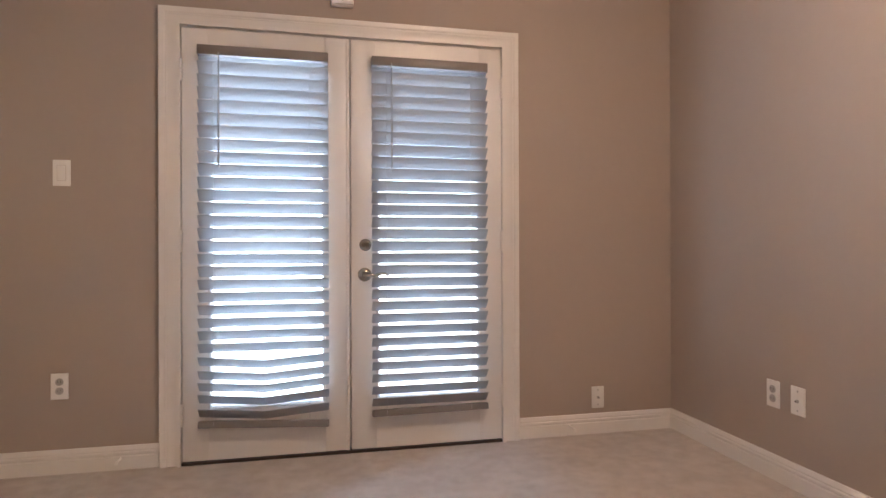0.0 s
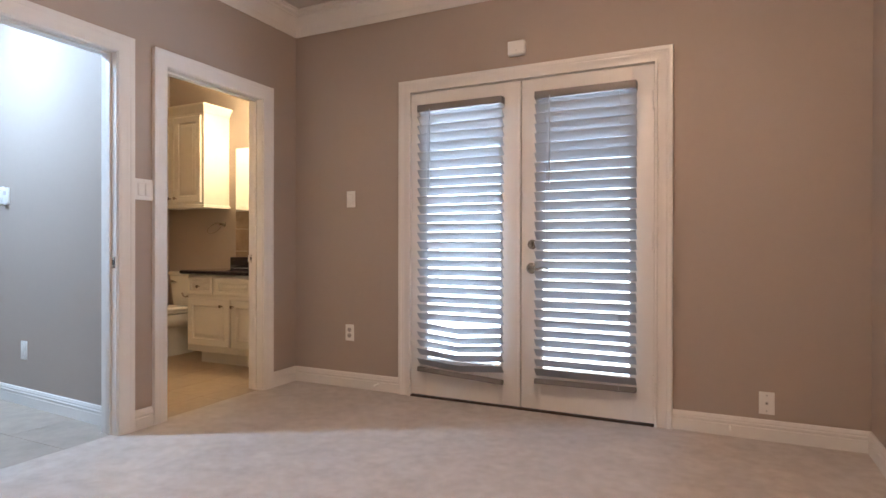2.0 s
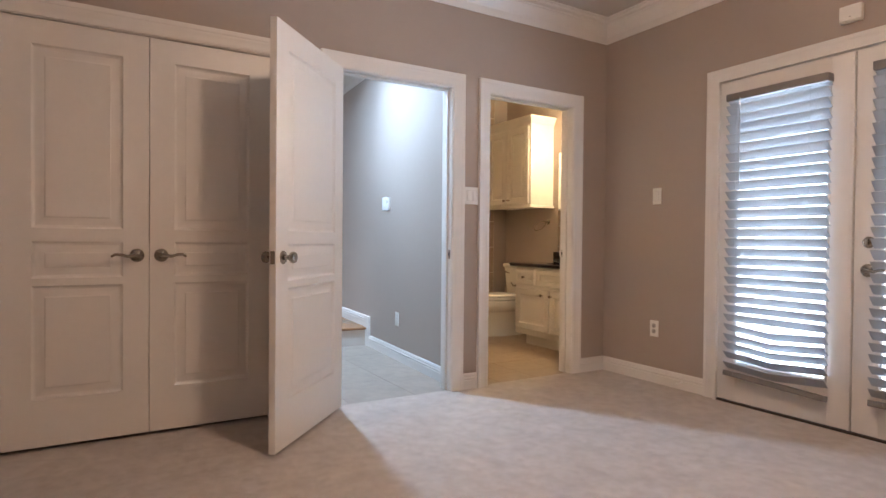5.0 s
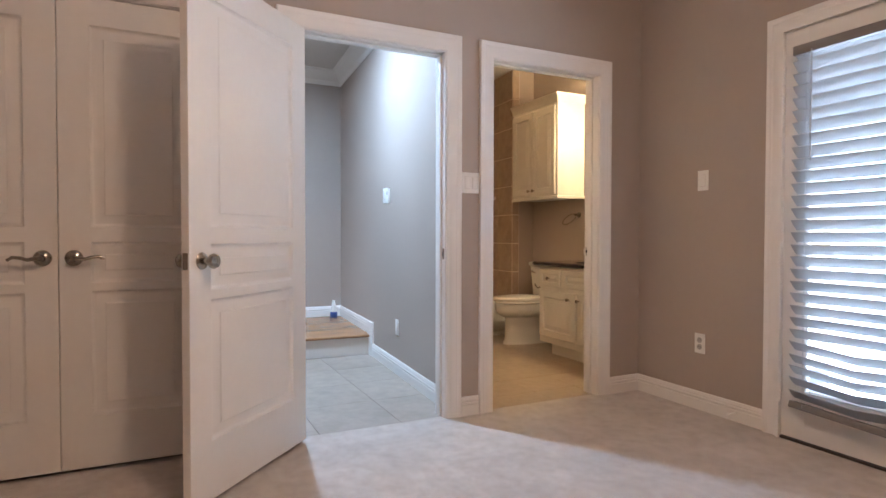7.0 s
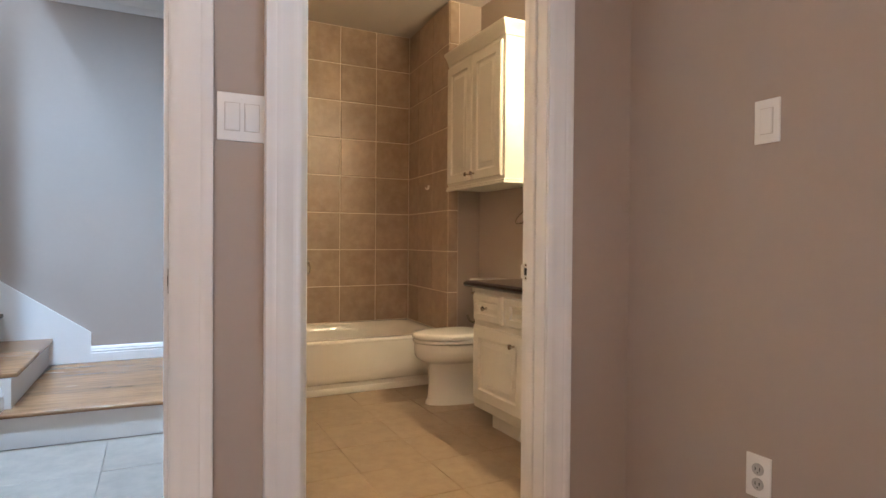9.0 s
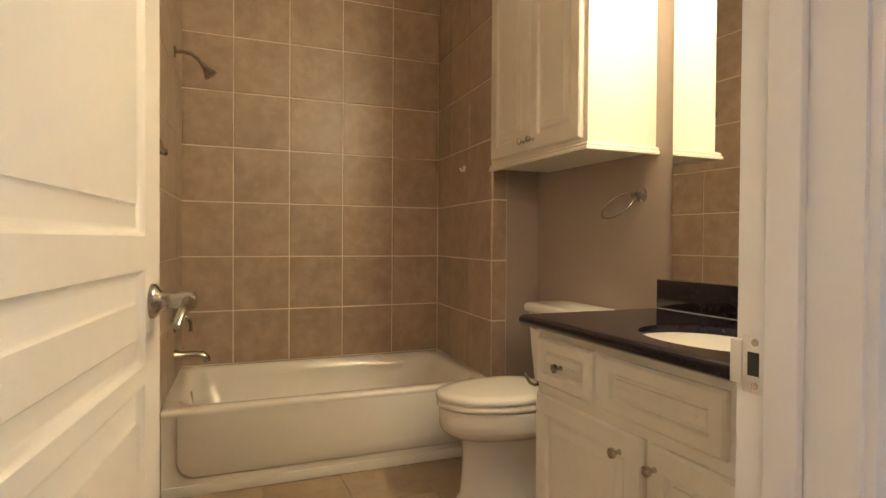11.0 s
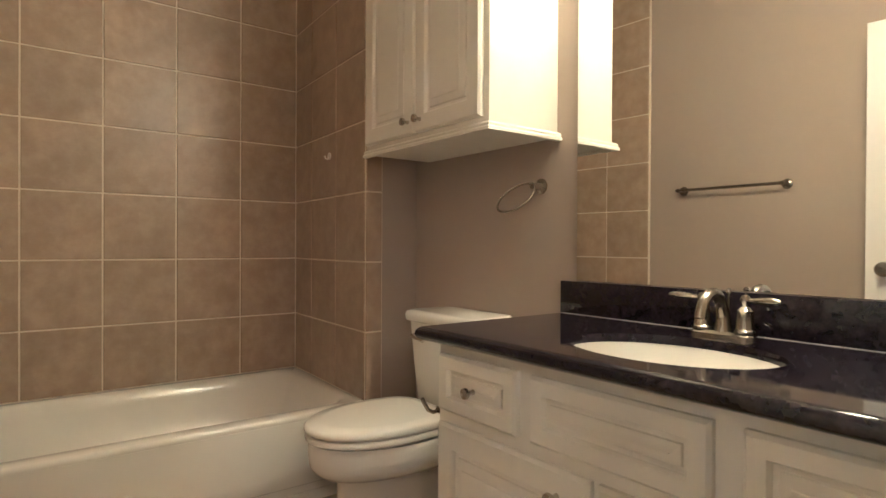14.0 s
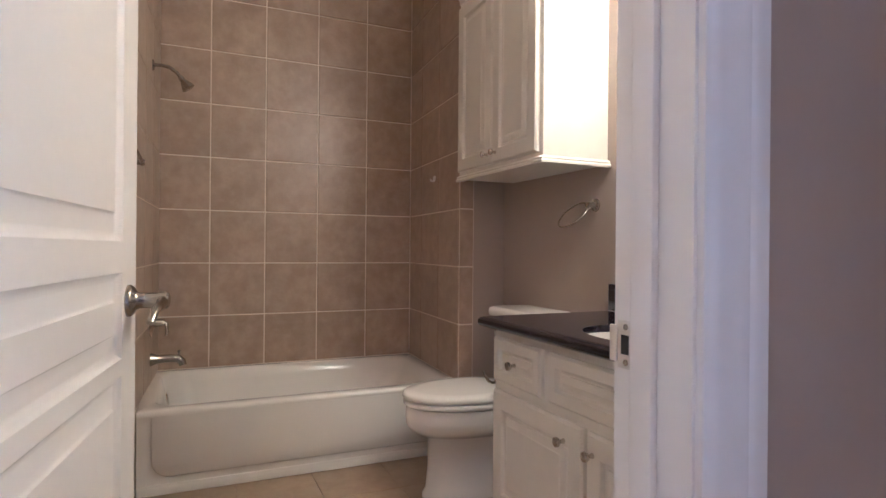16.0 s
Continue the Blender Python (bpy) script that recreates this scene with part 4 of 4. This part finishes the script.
cab = thing("wall_cabinet", pose(0, 0, 0), "cream wall cabinet with two raised-panel doors", "cabinet")
part("body", box(-3.865, -3.135, 3.395, BN, 1.385, 2.235, bevel=0.0015), M_CAB, cab)
b = sweep([(-3.135, BN), (-3.135, 3.395), (-3.865, 3.395)], [(0.0, 2.235), (0.006, 2.235), (0.008, 2.25), (0.014, 2.262), (0.030, 2.290), (0.040, 2.300), (0.042, 2.315), (0.0, 2.315)], flat)
box(-3.865, -3.137, 3.397, BN, 2.236, 2.300, b)
part("crown", b, M_CAB, cab, smooth=30)
part("bottom_moulding", sweep([(-3.135, BN), (-3.135, 3.395), (-3.865, 3.395)], [(0.0, 1.366), (0.020, 1.366), (0.021, 1.374), (0.015, 1.379), (0.017, 1.386), (0.010, 1.393), (0.0, 1.395)], flat), M_CAB, cab, smooth=30)
part("underside", box(-3.863, -3.137, 3.397, BN, 1.378, 1.3845), M_CAB, cab, smooth=0)
for u0, u1, k in ((-3.855, -3.512, 0.310), (-3.506, -3.160, 0.035)):
    d = part("cabinet_door", panelled(u1 - u0, 0.800, 0.019, [rect(0.058, u1 - u0 - 0.058, 0.058, 0.742)], CSTEP, both=False, bevel=0.007), M_CAB, cab, m=pose(u1, 3.395, 1.412, 0, 0, 180))
    knob_small(pose((u1 - u0) - k, 0.019, 0.042, -90), d)

# ---- vanity ----
van = thing("vanity_cabinet", pose(0, 0, 0), "cream vanity with raised-panel doors and drawers", "cabinet")
part("body", box(-3.055, WB - 0.002, 3.155, BN - 0.002, 0.105, 0.76, bevel=0.0015), M_CAB, van)
part("toe_kick", box(-2.97, WB - 0.002, 3.225, BN - 0.002, 0.0, 0.105), M_CAB, van, smooth=0)


def front(name, x0, x1, z0, z1, frame_w, knobs, label=""):
    w, h = x1 - x0, z1 - z0
    d = part(name, panelled(w, h, 0.019, [rect(frame_w, w - frame_w, frame_w, h - frame_w)], [(a * min(1, frame_w / 0.045), c) for a, c in CSTEP], both=False, bevel=0.007), M_CAB, van, label, m=pose(x1, 3.155, z0, 0, 0, 180))
    for kx, kz in knobs:
        knob_small(pose(x1 - kx, 0.019, kz - z0, -90), d)
    return d


front("drawer", -3.042, -2.757, 0.592, 0.738, 0.036, [(-2.898, 0.664)])
front("false_front", -2.715, -2.312, 0.592, 0.738, 0.038, [])
front("drawer", -2.262, -1.96, 0.592, 0.738, 0.036, [(-2.11, 0.664)])
front("cabinet_door", -3.042, -2.553, 0.158, 0.560, 0.058, [(-2.632, 0.505)])
front("cabinet_door", -2.535, -2.06, 0.158, 0.560, 0.058, [(-2.507, 0.505)])

# countertop with an oval cut-out
SCX, SCY, SA, SB = -2.525, 3.361, 0.231, 0.172
CT = 0.802
ell = [(SCX + SA * math.cos(2 * math.pi * i / 48), SCY + SB * math.sin(2 * math.pi * i / 48)) for i in range(48)]
b = bmesh.new()
for z, nz in ((CT, 1), (CT - 0.022, -1)):
    edges = []
    for poly in (rect(-3.09, WB - 0.001, 3.130, BN - 0.001), ell):
        vs = [b.verts.new((x, y, z)) for x, y in poly]
        edges += [b.edges.new((vs[i], vs[(i + 1) % len(vs)])) for i in range(len(vs))]
    bmesh.ops.triangle_fill(b, use_beauty=True, use_dissolve=False, edges=edges, normal=(0, 0, nz))
loft([[(x, y, CT - 0.022) for x, y in ell], [(x, y, CT - 0.004) for x, y in ell], [(SCX + (x - SCX) * 1.012, SCY + (y - SCY) * 1.012, CT) for x, y in ell]], b, cap=False)
bull = [(0.0, CT), (-0.006, CT), (-0.013, CT - 0.004), (-0.019, CT - 0.012), (-0.0195, CT - 0.022), (-0.015, CT - 0.031), (-0.006, CT - 0.036), (0.0, CT - 0.036)]
counter = thing("countertop", pose(0, 0, 0), "polished dark granite vanity top with rounded edge", "countertop")
part("slab", b, M_GRANITE, counter, smooth=40)
part("rounded_edge", sweep([(-3.09, BN - 0.001), (-3.09, 3.130), (WB - 0.001, 3.130)], bull, flat), M_GRANITE, counter, smooth=50)
splash = thing("backsplash", pose(0, 0, 0), "polished dark granite backsplash against the wall", "backsplash")
part("slab", box(-3.10, WB - 0.001, BN - 0.021, BN - 0.001, CT + 0.0005, 0.906, bevel=0.002), M_GRANITE, splash)
part("caulk_line", tube([(-3.098, BN - 0.0225, CT + 0.0005), (WB - 0.003, BN - 0.0225, CT + 0.0005)], 0.0012, 6), M_SOCKET, splash, "thin grey caulk line")

sink = thing("sink", pose(SCX, SCY, CT - 0.0225), "white oval undermount basin in dark granite", "sink")
b = loft([[(k * SA * math.cos(2 * math.pi * i / 48), k * SB * math.sin(2 * math.pi * i / 48), z) for i in range(48)] for k, z in ((1.10, 0.0), (1.005, -0.0005), (0.985, -0.012), (0.94, -0.05), (0.84, -0.09), (0.66, -0.12), (0.4, -0.138), (0.12, -0.143))])
part("basin", b, M_PORC, sink, smooth=60)
part("drain", lathe([(0, 0), (0.022, 0), (0.022, 0.003), (0.016, 0.001), (0.0, 0.001)], 18, pose(0, 0, -0.1425)), M_CHROME, sink, "chrome drain")

fa = thing("faucet", pose(-2.536, 3.622, CT), "brushed nickel faucet with arched spout, two levers", "faucet")
part("base_plate", loft([ring_rect(-0.078, 0.078, -0.026, 0.026, 0.0, 0.025), ring_rect(-0.078, 0.078, -0.026, 0.026, 0.007, 0.025), ring_rect(-0.072, 0.072, -0.020, 0.020, 0.014, 0.0195)]), M_NICKEL, fa)
part("spout", tube([(0, 0, 0.012), (0, 0, 0.03), (0, 0.001, 0.044), (0, -0.003, 0.058)] + [tuple(p) for p in arc((0, -0.054, 0.058), 0.048, 15, 165, 10, (0, 1, 0), (0, 0, 1))] + [(0, -0.104, 0.058), (0, -0.106, 0.050)],
                   [0.022, 0.0185, 0.0165, 0.0155] + [0.0145] * 5 + [0.0135] * 6 + [0.0145, 0.014], 14), M_NICKEL, fa, "high arched spout")
for s in (-1, 1):
    h = part("handle", lathe([(0, 0), (0.025, 0.0), (0.025, 0.006), (0.0215, 0.009), (0.0205, 0.016), (0.0175, 0.048), (0.0185, 0.052), (0.015, 0.056), (0.0095, 0.062), (0.0095, 0.068), (0.0125, 0.074), (0.0125, 0.080), (0.008, 0.088), (0, 0.090)], 22), M_NICKEL, fa, m=pose(0.052 * s, 0, 0.014))
    part("handle_lever", tube([(0, 0, 0.077), (0.016 * s, -0.002, 0.077), (0.040 * s, -0.006, 0.078), (0.062 * s, -0.010, 0.079), (0.078 * s, -0.013, 0.079), (0.084 * s, -0.014, 0.079)], [0.006, 0.0055, 0.0085, 0.0095, 0.007, 0.003], 12), M_NICKEL, h)

part("lift_rod", lathe([(0, 0), (0.003, 0), (0.003, 0.085), (0.007, 0.089), (0.008, 0.096), (0.005, 0.102), (0, 0.103)], 12, pose(0, 0.026, 0.012)), M_NICKEL, fa)
mirror = thing("mirror", pose(0, 0, 0), "large frameless wall mirror above the vanity", "mirror")
part("mirror_glass", box(-3.045, WB - 0.012, BN - 0.006, BN - 0.0005, 0.909, 1.94), M_MIRROR, mirror, smooth=0)

tp = thing("paper_holder", pose(-3.0535, 3.185, 0.567), "bare nickel toilet paper holder on the vanity side", "paper holder")
part("post", lathe([(0, 0), (0.024, 0), (0.023, 0.005), (0.011, 0.010), (0.009, 0.05), (0, 0.052)], 18, pose(0, 0, 0, 0, -90)), M_NICKEL, tp)
part("arm", tube([(-0.044, 0, 0), (-0.047, -0.018, -0.004), (-0.052, -0.032, 0.004), (-0.058, -0.040, 0.020), (-0.064, -0.044, 0.036)], 0.0055, 10), M_NICKEL, tp)

vl = thing("vanity_light", pose(-2.36, BN, 2.20), "vanity light bar with glowing round bulbs", "wall light")
part("bar", box(-0.36, 0.36, -0.035, 0, -0.045, 0.045, bevel=0.006), M_NICKEL, vl)
for i in range(4):
    x = -0.27 + 0.18 * i
    part("arm", lathe([(0, 0.0), (0.024, 0.0), (0.022, 0.01), (0.009, 0.018), (0.009, 0.062), (0.020, 0.070), (0, 0.070)], 14, pose(x, -0.0345, 0, 90)), M_NICKEL, vl)
    part("bulb", lathe([(0, 0.0), (0.018, 0.0), (0.018, 0.012), (0.040, 0.035), (0.047, 0.058), (0.040, 0.085), (0.02, 0.101), (0, 0.105)], 18, pose(x, -0.105, 0, 90)), M_BATH_GLOW, vl, "glowing round bulb")

# ---- tiles ----
def tile_mesh(w, h, t, name, edge):
    b = box(-w / 2, w / 2, 0, t, -h / 2, h / 2)
    top = [e for e in b.edges if all(abs(v.co.y) < 1e-5 for v in e.verts)]
    bmesh.ops.bevel(b, geom=top, offset=edge, segments=1, affect="EDGES")
    me = bpy.data.meshes.new(name)
    b.to_mesh(me)
    b.free()
    return me


TILE_MESH = {}


def lay(parent, us, vs, m, material, gap=0.007, t=0.008, name="tile"):
    """Tiles between the grid lines us and vs; m turns their plane (x, z; face towards -y) into the world."""
    for u0, u1 in zip(us, us[1:]):
        for v0, v1 in zip(vs, vs[1:]):
            w, h = round(u1 - u0 - gap, 3), round(v1 - v0 - gap, 3)
            key = (w, h, t, material.name)
            if key not in TILE_MESH:
                TILE_MESH[key] = tile_mesh(w, h, t, name, 0.002 if name == "tile" else 0.0008)
                TILE_MESH[key].materials.append(material)
            o = new(name, TILE_MESH[key])
            o.parent = parent
            o.matrix_basis = m @ pose((u0 + u1) / 2, random.uniform(-0.0006, 0.0), (v0 + v1) / 2, random.uniform(-0.06, 0.06), 0, random.uniform(-0.06, 0.06))


ROWS_Z = [0.362, 0.652, 0.947, 1.243, 1.541, 1.840, 2.140, 2.438, CEIL - 0.002]


def grouted(name, bm, label):
    o = tagged(part(name, bm, M_GROUT, smooth=0), label, "tiled wall", kind="structure")
    return o


w = grouted("wall_tiles_back", box(BX, -4.789, BS, 3.50, 0.30, CEIL - 0.001), "brown ceramic wall tiles with pale grout")
lay(w, [2.020, 2.285, 2.583, 2.886, 3.189, 3.484], ROWS_Z, pose(-4.785, 0, 0, 0, 0, 90), M_TILE)
SKEW = -3.35
w = grouted("wall_tiles_side_north", box(0.006, 0.829, 0.005, 0.06, 0.30, CEIL - 0.001), "brown ceramic wall tiles with pale grout")
w.matrix_basis = pose(-4.785, 3.484, 0, 0, 0, SKEW)
lay(w, [0.0, 0.227, 0.528, 0.829], ROWS_Z, pose(0, 0, 0), M_TILE)
w = grouted("wall_tiles_end", box(-3.955, -3.951, 3.440, 3.518, 0.0, CEIL - 0.001), "narrow strip of brown edge tiles with pale grout")
lay(w, [3.436, 3.518], [0.064] + ROWS_Z, pose(-3.947, 0, 0, 0, 0, 90), M_TILE, t=0.005)
w = grouted("wall_tiles_side_south", box(0.006, 0.880, -0.07, -0.005, 0.0, CEIL - 0.001), "brown ceramic wall tiles with pale grout")
w.matrix_basis = pose(-4.785, 2.030, 0, 0, 0, SKEW)
lay(w, [-0.880, -0.580, -0.280, 0.0], ROWS_Z, pose(0, 0, 0, 0, 0, 180), M_TILE)
lay(w, [-0.880, -0.842], [0.064, ROWS_Z[0]], pose(0, 0, 0, 0, 0, 180), M_TILE)

bf = tagged(part("floor_bath", box(BX - 0.1, -1.80, 1.86, BN, -0.19, -0.006), M_FGROUT, smooth=0), "beige ceramic tile floor", "tiled floor", kind="structure")
lay(bf, [-3.99, -3.66, -3.33, -3.0, -2.67, -2.34, -2.01, -1.80], [1.865, 2.04, 2.37, 2.70, 3.03, 3.36, 3.69], Matrix(((1, 0, 0, 0), (0, 0, 1, 0), (0, -1, 0, 0), (0, 0, 0, 1))), M_FTILE, gap=0.0022, name="floor_tile")
hf = tagged(part("floor_hall", box(HX, -1.80, -1.40, 1.86, -0.19, -0.006), M_HGROUT, smooth=0), "pale stone tile floor", "tiled floor", kind="structure")
lay(hf, [-3.62, -3.17, -2.72, -2.27, -1.80], [-0.90, -0.45, 0.0, 0.45, 0.90, 1.35, 1.835], Matrix(((1, 0, 0, 0), (0, 0, 1, 0), (0, -1, 0, 0), (0, 0, 0, 1))), M_HTILE, gap=0.0022, name="floor_tile")
